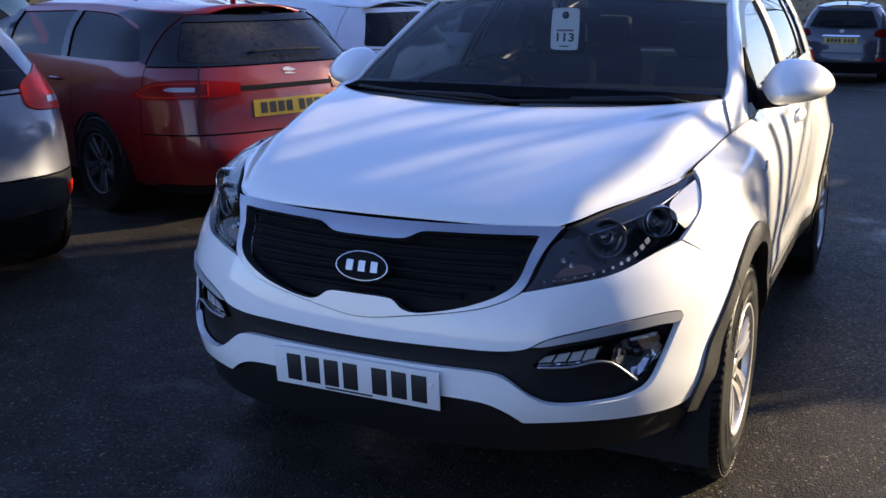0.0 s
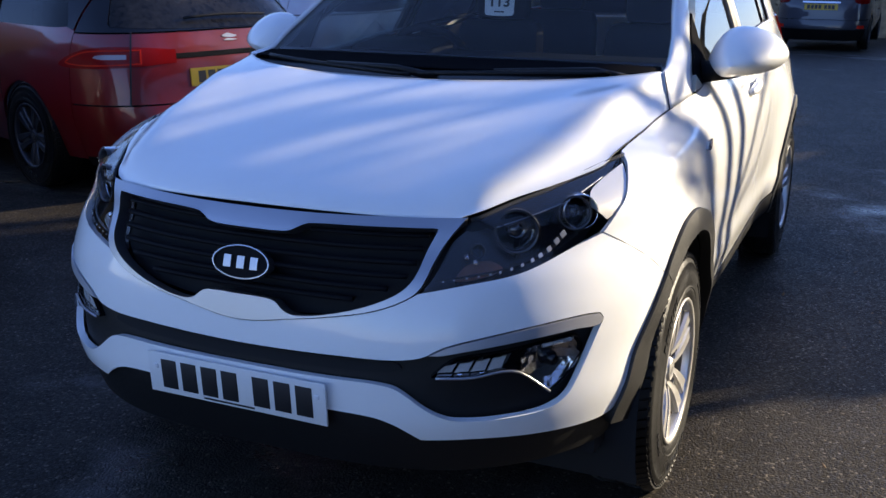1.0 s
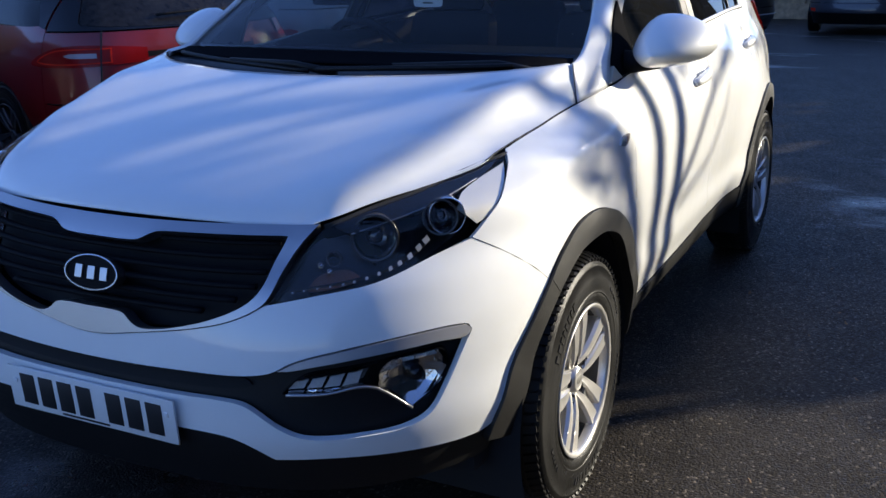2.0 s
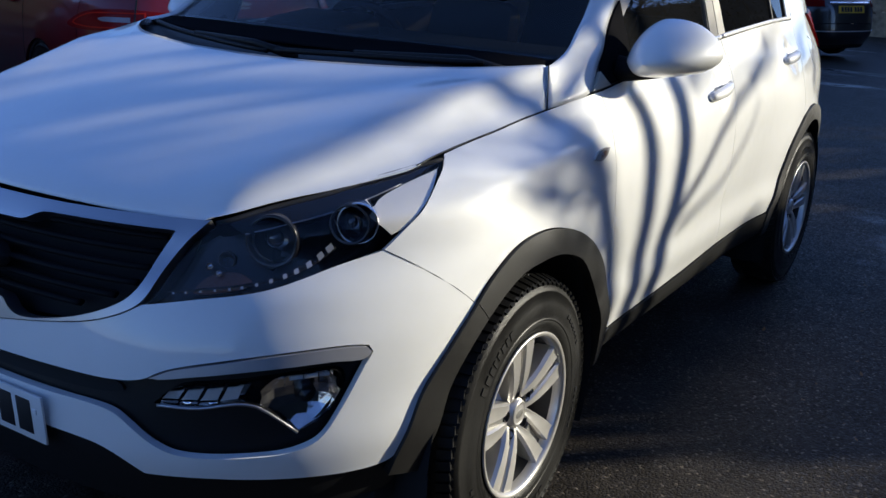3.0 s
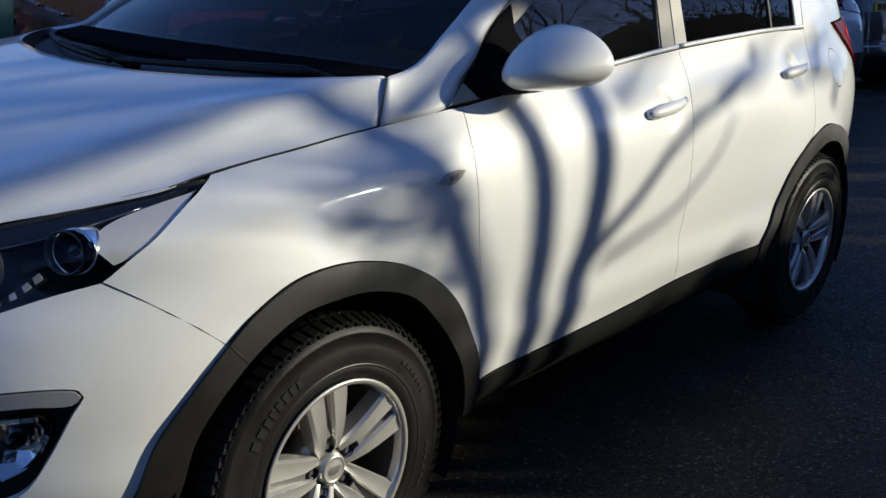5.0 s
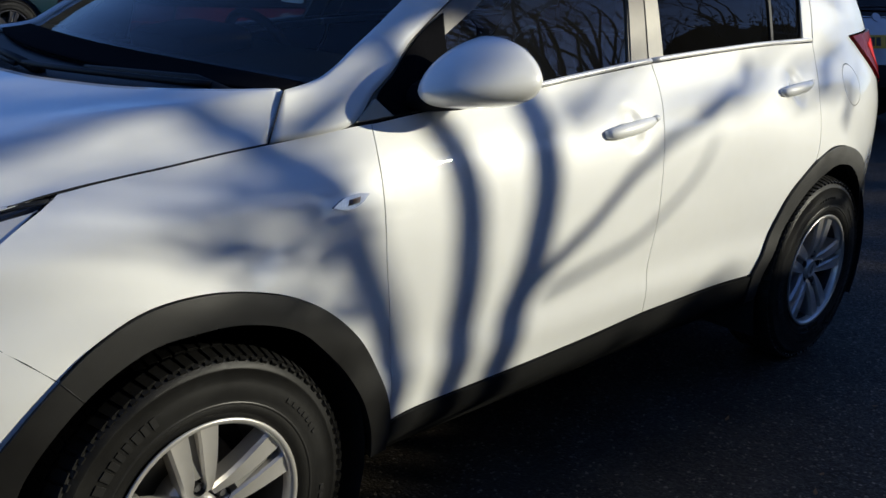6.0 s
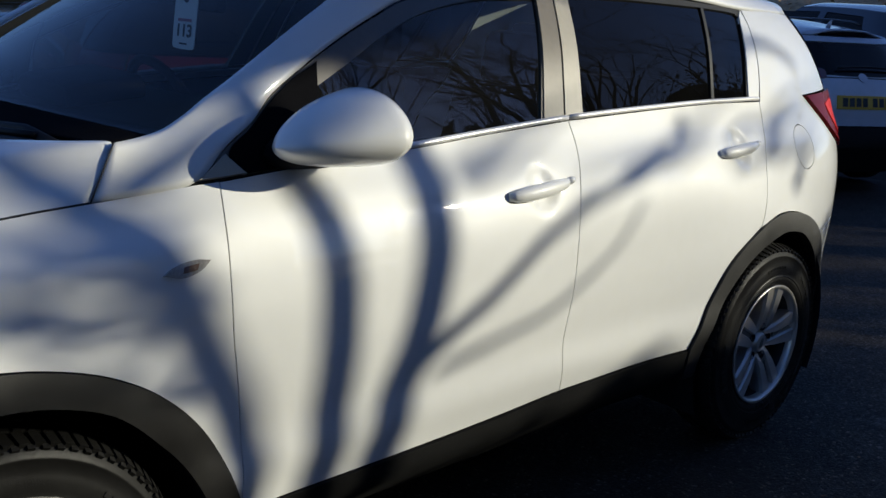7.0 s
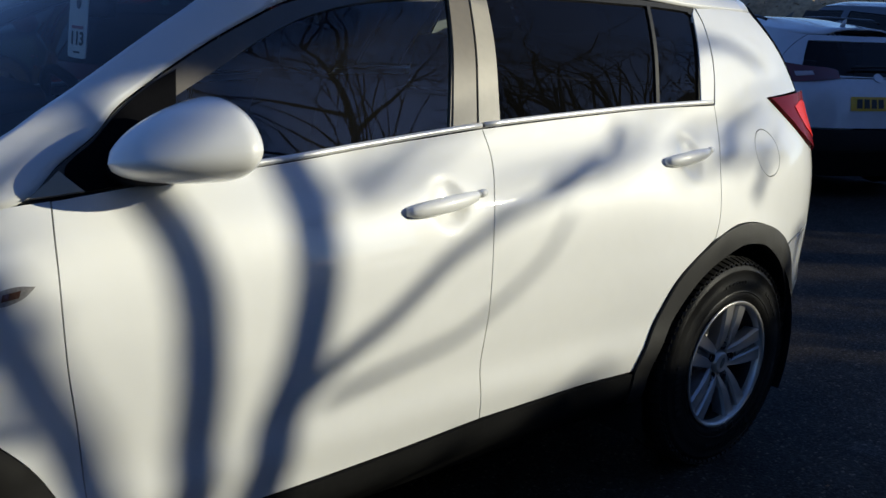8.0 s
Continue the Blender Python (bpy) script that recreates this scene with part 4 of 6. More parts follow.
# front bumper: white ring round the black band that holds the intake and the fog lamps
seam_in = [(*seam_deg[-1], "c"), *seam_deg[1:-1][::-1], (*seam_deg[0], "c")]
LIP = [(0, .668), (10.2, .689), (20.9, .720), (25.8, .745), (29.0, .772, "c"), (35.3, .790), (44, .811), (53.2, .852)]
BUMPER = deg(*LIP, *seam_in, (68.3, .673), (63.1, .569), (59.9, .45), (58.8, .425), (56.1, .413), (50.7, .411), (37.4, .421), (29.2, .419, "c"), (25.7, .456), (22.5, .474), (15.7, .481), (0, .483))
BAND = deg((0, .612), (17.6, .617), (25, .618), (29.2, .627), (32.0, .650), (35.5, .667), (42.8, .688), (50.9, .699), (55.6, .694), (56.1, .680), (55.1, .655), (51.8, .557), (49.5, .505), (46.5, .483), (42.6, .476), (33.7, .476), (30.3, .497), (25.7, .550), (22.6, .560), (16.7, .562), (0, .562))
bumper = panel("front_bumper", suv, WHITE, smooth(both(BUMPER)), around, holes=[smooth(both(BAND))], step=.013, depth=.02, gap=.001)
FOG = deg((30.6, .578, "c"), (32, .60), (34.0, .620), (39.7, .632), (47.4, .645), (51.6, .645), (52.3, .612), (50.0, .552), (47.0, .522, "c"), (42.6, .585), (40, .593), (36, .580))
fog_holes = [smooth([(q * p[0], *p[1:]) for p in FOG]) for q in (-1, 1)]
panel("bumper_band", bumper, BLACK, smooth(both(deg((0, .62), (25, .626), (35, .675), (50, .705), (57.5, .70), (56, .64), (52, .53), (48, .47), (33, .468), (25, .54), (0, .555)))), around, holes=fog_holes, lift=-.028, depth=.01, step=.04)
panel("intake_grille", bumper, VOID, smooth(both(deg((0, .606), (20, .612), (25.5, .611), (26.5, .595), (24.5, .583), (14, .578), (0, .574)))), around, lift=-.020, depth=.02, step=.04)
panel("valance", suv, BLACK, smooth(both(deg((0, .486), (15.7, .484), (22.5, .477), (25.7, .459), (29.2, .424), (37.4, .426), (50.7, .416), (57.5, .42), (60, .36), (58, .33), (40, .31), (0, .31)))), around, lift=-.012, depth=.02, step=.04)
for m in SIDES:
    sgn = -1 if m else 1
    flipx = lambda L: [(sgn * p[0], *p[1:]) for p in L]
    panel("fog_trim", bumper, SILVER, smooth(flipx(deg((30.2, .634, "c"), (32.4, .652), (35.5, .666), (42.8, .687), (50.9, .698), (55.4, .694), (56.0, .682), (55.0, .666), (50.9, .668), (42.8, .659), (35.5, .643), (31.5, .632)))), around, lift=.004, depth=.03, step=.02)
    fog = panel("fog_lamp", bumper, LENS_CLEAR, smooth(flipx(FOG)), around, lift=-.010, depth=.003, step=.02)
    fog.visible_shadow = False
    panel("lamp_back", fog, GLOSS_BLACK, smooth(flipx(FOG)), around, lift=-.062, depth=.004, step=.02, gap=-.006)
    lamp_wall = smooth(flipx(FOG))
    rim = np.stack([np.stack(around(lamp_wall[:, 0], lamp_wall[:, 1]), 1) - np.array((sgn * .45, -.89, 0)) * d for d in (.012, .064)])
    m0 = len(lamp_wall)
    link("lamp_wall", rim.reshape(-1, 3), [(i, (i + 1) % m0, m0 + (i + 1) % m0, m0 + i) for i in range(m0)], GLOSS_BLACK, fog)
    # the dish: a faceted mirror bowl with a dark bulb shield
    x0, y0, z0 = (float(v) for v in around(radians(47.6) * .9, .592))
    n = Vector((sgn * .42, -.90, .05)).normalized()
    p = Vector((sgn * x0, y0, z0)) - n * .030

    def bowl_at(s, z):
        x, y, z = around(s, z)
        d = .040 * np.clip(1 - (np.hypot((np.abs(s) - radians(47.6) * .9) / .068, (z - .592) / .068)) ** 2, 0, 1)
        return x - sgn * .42 * d, y + .90 * d, z

    dish = panel("dish", fog, FOG_GLASS, smooth(flipx(deg((42.9, .590, "c"), (43.4, .612), (44.6, .628), (47.4, .636), (51.2, .636), (51.9, .612), (49.8, .556), (47.1, .528, "c")))), bowl_at, lift=-.014, depth=.003, step=.017)
    for f in dish.data.polygons:
        f.use_smooth = False
    turned("bulb_shield", dish, GLOSS_BLACK, [(.016, -.030), (.0155, -.006), (.012, 0), (.0005, .003)], p, n, 16)
    for k in range(4):
        a = 31.2 + k * 2.35
        panel("lamp_segment", fog, SEGMENT, smooth(flipx(deg((a, .586 + .001 * k, "c"), (a + .9, .606 + .0045 * k, "c"), (a + 3.0, .611 + .0045 * k, "c"), (a + 2.2, .588 + .001 * k, "c")))), around, lift=-.022, depth=.006, step=.02)
        panel("segment_foot", fog, BRIGHT, smooth(flipx(deg((a, .580 + .001 * k, "c"), (a + .2, .585 + .001 * k, "c"), (a + 2.3, .587 + .001 * k, "c"), (a + 2.1, .582 + .001 * k, "c")))), around, lift=-.018, depth=.004, step=.02, gap=0)
    panel("segment_end", fog, BRIGHT, smooth(flipx(deg((40.0, .600, "c"), (40.6, .622, "c"), (42.0, .625, "c"), (41.2, .602, "c")))), around, lift=-.030, depth=.004, step=.02, gap=0)
    for k in range(3):
        a = 46.4 + 1.75 * k
        panel("upper_bar", fog, SEGMENT, smooth(flipx(deg((a, .632 + .0015 * k, "c"), (a, .640 + .0012 * k, "c"), (a + 1.6, .642 + .001 * k, "c"), (a + 1.6, .634 + .001 * k, "c")))), around, lift=-.016, depth=.004, step=.02, gap=0)
    edge_line = smooth(deg((31.0, .578), (36, .579), (40, .590), (42.4, .584), (44.8, .555), (46.9, .524)), False, .02)
    x, y, z = around(edge_line[:, 0], edge_line[:, 1])
    tube("lamp_edge", fog, CHROME, np.stack([sgn * x, y + .006, z], 1), .0032, 8)

# grille
GRILLE_OUT = deg((0, .6675), (10.2, .6885), (20.9, .7195), (25.8, .7445), (29.1, .7755), (31.7, .837), (34.4, .890), (37.3, .929, "c"), (25, .929), (12, .927), (0, .926))
GRILLE_IN = deg((0, .731), (4.5, .731), (6.7, .727), (8.4, .707), (10.5, .700), (15, .710), (20.9, .735), (26.0, .770), (28.4, .803), (30.6, .862), (32.4, .905, "c"), (22, .905), (12.5, .903), (10.6, .899), (8.2, .884), (6.5, .880), (0, .879))
grille = panel("grille", suv, CHROME, smooth(both(GRILLE_OUT)), around, holes=[smooth(both(GRILLE_IN))], lift=.004, depth=.035, step=.02, label="satin chrome tiger-nose surround with black slats")
panel("mesh_backing", grille, VOID, smooth(both(deg((0, .69), (20, .715), (29, .775), (34, .915), (0, .915)))), around, lift=-.065, depth=.005, step=.05)
slat_reach = knots((.70, 11), (.735, 20), (.770, 25.5), (.803, 28.0), (.862, 30.2), (.905, 31.8))
for z in (.742, .771, .800, .829, .858, .886):
    r = float(slat_reach(z - .012)) * .985
    s = np.radians(np.linspace(-r, r, 41)) * .9
    if z > .88:
        s = None
        for q in (-1, 1):
            s = q * np.radians(np.linspace(10.8, r, 16)) * .9
            x, y, zz = around(s, z)
            tube("slat", grille, SAIL, np.stack([x, y + .030, zz], 1), .010, 8, squash=.55)
        continue
    x, y, zz = around(s, z)
    tube("slat", grille, SAIL, np.stack([x, y + .030, zz], 1), .011, 8, squash=.6)
oval = lambda a, b: np.stack([a * np.cos(np.linspace(0, 2 * math.pi, 60)[:-1]), .803 + b * np.sin(np.linspace(0, 2 * math.pi, 60)[:-1])], 1)
badge = panel("badge", grille, CHROME, oval(.085, .0385), around, holes=[oval(.0815, .0360)], lift=.006, depth=.03, step=.01, gap=0)
panel("badge_field", badge, SAIL, oval(.0825, .0368), around, lift=.001, depth=.02, step=.02, gap=0)
for k in (-.040, 0, .040):
    panel("badge_mark", badge, CHROME, smooth([c((k - .011, .789)), c((k + .011, .789)), c((k + .011, .817)), c((k - .011, .817))]), around, lift=.0045, depth=.004, step=.02, gap=0)

# headlamps
LAMP = [(38.0, .931, "c"), (43.6, .950), (52, .971), (62.2, .997), (74.3, 1.021, "c"), (68.7, .976), (63.9, .928), (60.6, .893), (58.3, .870), (53.2, .850), (44, .809), (35.3, .788), (29.6, .777, "c"), (33.4, .855)]
for m in SIDES:
    sgn = -1 if m else 1
    flipx = lambda L: [(sgn * p[0], *p[1:]) for p in L]
    lamp = panel("headlamp", suv, LENS_CLEAR, smooth(flipx(deg(*LAMP))), around, lift=.001, depth=.0015, step=.02, gap=.003, label="clear headlamp with dark bezel and twin projectors")
    lamp.visible_shadow = False
    panel("lamp_rim", lamp, SAIL, smooth(flipx(deg(*LAMP))), around, holes=[inset(smooth(flipx(deg(*LAMP))), .004)], lift=-.001, depth=.004, step=.02, gap=.003)
    panel("housing", lamp, HOUSING, smooth(flipx(deg(*LAMP))), around, lift=-.060, depth=.004, step=.03, gap=-.004)
    edge = smooth(deg((37.6, .930), (43.6, .951), (52, .972), (62.2, .998), (73.6, 1.021)), False, .02)
    x, y, z = around(edge[:, 0], edge[:, 1])
    tube("lamp_seal", lamp, VOID, np.stack([sgn * (x + .0040), y - .002, z - .0065], 1), .0048, 8)
    band = smooth(flipx(deg((38.6, .929, "c"), (43.6, .949), (52, .970), (62.2, .995), (73.2, 1.018, "c"), (64.5, .984), (56.0, .955), (48, .930), (42, .909))))
    panel("lamp_brow", lamp, GLOSS_BLACK, band, around, lift=-.006, depth=.012, step=.02)
    x, y, z = around(*smooth(deg((41.5, .906), (48, .929), (56, .954), (64, .982)), False, .02).T)
    tube("brow_edge", lamp, CHROME, np.stack([sgn * (x - .006), y + .006, z], 1), .0013, 6)
    for ax, az, r in ((44.4, .893, .051), (54.4, .922, .040)):
        x0, y0, z0 = (float(v) for v in around(radians(ax) * .9, az))
        n = Vector((.44, -.89, .10)).normalized()
        p = Vector((x0, y0, z0)) - n * .016
        p, n = Vector((sgn * p.x, p.y, p.z)), Vector((sgn * n.x, n.y, n.z))
        shroud = turned("projector_shroud", lamp, SMOKED, [(r * 1.06, -.075), (r * 1.05, -.006), (r * 1.02, 0), (r * .96, 0), (r * .92, -.004), (r * .86, -.030)], p, n)
        turned("shroud_edge", shroud, HOUSING, [(r * 1.065, -.012), (r * 1.07, -.004), (r * 1.05, .0006), (r * 1.0, .0004)], p, n)
        turned("projector_ring", shroud, BRIGHT, [(r * .86, -.020), (r * .80, -.026), (r * .74, -.052), (r * .66, -.058), (r * .62, -.060)], p, n)
        turned("projector_lens", shroud, LAMP_GLASS, [(r * .66, -.060), (r * .60, -.046), (r * .48, -.034), (r * .30, -.026), (r * .14, -.022), (.0005, -.021)], p, n)
    turned("side_barrel", lamp, BRIGHT, [(.043, -.070), (.0425, -.020), (.0415, -.008), (.040, -.010)], p + Vector((sgn * .015, .004, .003)), n)
    bowl = smooth(flipx(deg((57.4, .940, "c"), (59.6, .965), (64.2, .986), (72.0, 1.010, "c"), (68.9, .980), (65.4, .944), (62.0, .908), (60.2, .898, "c"))))
    reflector = panel("reflector", lamp, LAMP_SILVER, bowl, around, lift=-.005, depth=.003, step=.012)
    x, y, z = around(*smooth(deg((63.4, .922), (65.6, .952), (68.0, .985)), False, .02).T)
    tube("reflector_fold", reflector, BRIGHT, np.stack([sgn * (x - .014), y + .008, z], 1), .0014, 6)
    panel("turn_bowl", lamp, GLOSS_BLACK, smooth(flipx(deg((34.8, .812), (36, .842), (38.4, .866), (40.4, .856), (41.0, .835), (39.5, .815)))), around, lift=-.050, depth=.006, step=.015)
    panel("turn_filter", lamp, DIM_AMBER, smooth(flipx(deg((34.4, .806), (35.4, .832), (37.4, .846), (40.6, .848), (42.3, .830), (39, .813)))), around, lift=-.042, depth=.004, step=.015)
    x0, y0, z0 = (float(v) for v in around(radians(38.2) * .9, .846))
    turned("turn_bulb", lamp, SMOKED, [(.020, -.03), (.0195, -.006), (.017, 0), (.015, -.002), (.012, -.016), (.0005, -.018)], (sgn * (x0 - .022), y0 + .045, z0), Vector((sgn * .5, -.84, .22)).normalized(), 18)
    for k, (a, z) in enumerate(((36.4, .838), (37.6, .826))):
        x0, y0, z0 = (float(v) for v in around(radians(a) * .9, z))
        turned("turn_facet", lamp, BRIGHT, [(.008, -.01), (.0075, 0), (.0005, .003)], (sgn * (x0 - .016), y0 + .03, z0), Vector((sgn * .3, -.9, .3)).normalized(), 6)
    track = smooth(deg((31.6, .797), (36, .806), (41, .816), (45.5, .832), (49.5, .856), (52.2, .884)), False, .004)
    rail = np.stack(around(track[:, 0], track[:, 1]), 1)
    tube("led_rail", lamp, GLOSS_BLACK, np.stack([sgn * (rail[:, 0] - .010), rail[:, 1] + .020, rail[:, 2] - .006], 1), np.linspace(.003, .006, len(rail)), 8)
    for k in range(13):
        f = .05 + .95 * k / 12
        a, z = track[min(int(f * (len(track) - 1)), len(track) - 1)]
        a1, z1 = track[min(int(f * (len(track) - 1)) + 2, len(track) - 1)]
        a0, z0 = track[max(int(f * (len(track) - 1)) - 2, 0)]
        d = np.array((a1 - a0, z1 - z0))
        d /= np.linalg.norm(d)
        w, h = d * (.0020 + .0065 * f**2.4), np.array((-d[1], d[0])) * (.0014 + .0046 * f**2)
        q = np.array((a, z))
        panel("led_cell", lamp, LED, smooth([(sgn * v[0], v[1], "c") for v in (q - w - h, q + w * .8 - h, q + w + h * 1.1, q - w * .8 + h)]), around, lift=-.009, depth=.004, step=.02, gap=0)

# number plate
plate = tagged(new("number_plate"), "white front number plate with dark upright bars")
plate.parent = suv
plate.location, plate.rotation_euler = (0, -.914, .4985), (radians(4), 0, 0)
bm = bmesh.new()
box(bm, (.520, .006, .111), bevel=.002)
part("plate_body", bm, PLATE_WHITE, plate)
for x0 in (-.196, -.135, -.074, -.013, .078, .139, .200):
    bm = bmesh.new()
    box(bm, (.046, .002, .079), (x0, -.0035, 0), bevel=.0005)
    part("plate_bar", bm, INK, plate)
bm = bmesh.new()
box(bm, (.150, .001, .005), (-.02, -.0033, -.0475))
part("maker_line", bm, INK, plate)
for x0 in (-.236, .236):
    bm = bmesh.new()
    box(bm, (.013, .004, .013), (x0, -.004, .018), bevel=.003)
    part("screw_cap", bm, CARD, plate)


# ---- wheels ----
def wheel(alloy):
    """A 16-inch alloy with five twin spokes; its outer face looks toward +x."""
    hub = new("wheel")
    R, rim = .350, .212
    prof = [(.200, -.09), (.235, -.105), (.300, -.110), (.335, -.098), (.347, -.075), (R, -.04), (R, .04), (.347, .070), (.338, .090), (.322, .099), (.318, .101), (.316, .099), (.290, .106), (.262, .108), (.245, .106), (.240, .109), (.225, .101), (.205, .09)]
    v, f = lathe(prof, 72)
    tyre = link("tyre", v, f, RUBBER, hub)
    bm = bmesh.new()
    for k in range(78):
        for row, (xx, ww, tt) in enumerate(((-.075, .030, -9), (-.028, .034, 8), (.026, .034, -8), (.076, .034, 9))):
            w = 2 * math.pi * (k + .5 * (row % 2)) / 78
            q = box(bm, (ww, .0205, .010), bevel=.0)
            rr = R - .001 if row in (1, 2) else .3475
            bmesh.ops.transform(bm, matrix=Matrix.Rotation(w, 4, "X") @ Matrix.Translation((xx, 0, rr)) @ Euler((0, radians((0, 0, 0, 18)[row] if row == 3 else (-18 if row == 0 else 0)), radians(tt))).to_matrix().to_4x4(), verts=q)
        q = box(bm, (.010, .014, .020))
        bmesh.ops.transform(bm, matrix=Matrix.Rotation(2 * math.pi * k / 78, 4, "X") @ Matrix.Translation((.088, 0, .333)) @ Euler((0, radians(35), 0)).to_matrix().to_4x4(), verts=q)
    part("tread", bm, RUBBER, tyre)
    bm = bmesh.new()
    marks = random.Random(4)
    for start, count, tall in ((.30, 8, .022), (1.75, 5, .011), (2.7, 9, .022), (4.1, 6, .011), (5.0, 7, .009)):
        w = start
        for k in range(count):
            wide = marks.uniform(.010, .020) * (tall / .022) ** .5
            q = box(bm, (.0022, wide, tall), bevel=.0)
            bmesh.ops.transform(bm, matrix=Matrix.Rotation(w, 4, "X") @ Matrix.Translation((.1078, 0, .281)) @ Euler((0, radians(-4), 0)).to_matrix().to_4x4(), verts=q)
            w += (wide + .009) / .281
    tagged(part("sidewall_mark", bm, TYRE_MARK, tyre, "raised marks on the sidewall"), kind="stuff")
    v, f = lathe([(.246, .1065), (.249, .1090), (.252, .1065)], 72)
    link("sidewall_ridge", v, f, TYRE_MARK, tyre)
    v, f = lathe([(.214, .098), (.217, .103), (.213, .106), (.205, .103), (.201, .095), (.199, .075)], 72)
    rim_ob = link("rim", v, f, alloy, hub)
    v, f = lathe([(.200, .076), (.197, .02), (.190, -.08)], 72)
    link("barrel", v, f, ALLOY_RECESS, rim_ob)
    v, f = lathe([(.001, -.012), (.09, -.012), (.14, -.014), (.142, -.02), (.001, -.02)], 40)
    link("brake_disc", v, f, material("brake_steel", (.20, .19, .18), .45, metal=.8), hub)
    v, f = lathe([(.205, -.055), (.05, -.055)], 40)
    link("backplate", v, f, VOID, hub)
    for k in range(5):
        for q in (-1, 1):
            bm = bmesh.new()
            stations = [(.040, .0115, .034, .072), (.062, .0120, .038, .080), (.090, .0085, .043, .087), (.125, .0088, .049, .0915), (.165, .0095, .0555, .094), (.204, .0105, .0615, .095)]
            rows = []
            for r, inner, outer, x in stations:
                inner, outer = inner * q, outer * q
                rows.append([bm.verts.new(p) for p in ((x - .046, inner * 1.15, r), (x - .007, inner, r), (x, inner + .004 * q, r), (x - .0022, (inner + outer) / 2, r), (x, outer - .005 * q, r), (x - .010, outer, r), (x - .052, outer * .93, r))])
            for a, b in zip(rows, rows[1:]):
                for i in range(7):
                    bm.faces.new((a[i], a[(i + 1) % 7], b[(i + 1) % 7], b[i]))
            bm.faces.new(rows[0])
            bm.faces.new(rows[-1])
            bmesh.ops.rotate(bm, verts=bm.verts, cent=(0, 0, 0), matrix=Matrix.Rotation(2 * math.pi * k / 5, 3, "X"))
            part("spoke", bm, alloy, rim_ob, angle=28)
        turn = Matrix.Rotation(2 * math.pi * k / 5, 4, "X")
        bm = bmesh.new()
        box(bm, (.006, .020, .122), (.072, 0, .145), (0, -4, 0))
        bmesh.ops.transform(bm, matrix=turn, verts=bm.verts)
        part("spoke_web", bm, ALLOY_WEB, rim_ob)
        bm = bmesh.new()
        bmesh.ops.create_cone(bm, cap_ends=False, segments=18, radius1=.0155, radius2=.014, depth=.034)
        bmesh.ops.transform(bm, matrix=turn @ Matrix.Translation((.060, 0, .057)) @ Matrix.Rotation(radians(90), 4, "Y"), verts=bm.verts)
        part("bolt_pocket", bm, ALLOY_RECESS, rim_ob)
        bm = bmesh.new()
        bmesh.ops.create_cone(bm, cap_ends=True, segments=6, radius1=.0105, radius2=.009, depth=.02)
        bmesh.ops.transform(bm, matrix=turn @ Matrix.Translation((.058, 0, .057)) @ Matrix.Rotation(radians(90), 4, "Y"), verts=bm.verts)
        part("wheel_nut", bm, CHROME, rim_ob)
    v, f = lathe([(.001, .0835), (.020, .0830), (.027, .0815), (.0285, .083), (.031, .0835), (.034, .080), (.038, .070), (.042, .056), (.076, .046), (.078, .0), (.001, .0)], 40)
    cap = link("hub_cap", v, f, alloy, rim_ob)
    v, f = lathe([(.001, .0846), (.012, .0845), (.0145, .0835)], 28)
    link("cap_emblem", [(p[0], p[1] * 1.35, p[2] * .8) for p in v], f, ALLOY_WEB, cap)
    bm = bmesh.new()
    box(bm, (.05, .06, .13), (.012, -.135, .02), bevel=.012)
    part("brake_caliper", bm, ALLOY_WEB, hub)
    return hub


front_left = wheel(ALLOY)
front_left.name = "wheel"
for x, y, turn in ((-.802, 0, 180), (.802, WHEELBASE, 0), (-.802, WHEELBASE, 180)):
    w = copy_thing(front_left, pose(x, y, AXLE, 24 * y, 0, turn))
    w.parent = suv
front_left.matrix_basis = pose(.802, 0, AXLE, 8, 0, 0)
front_left.parent = suv

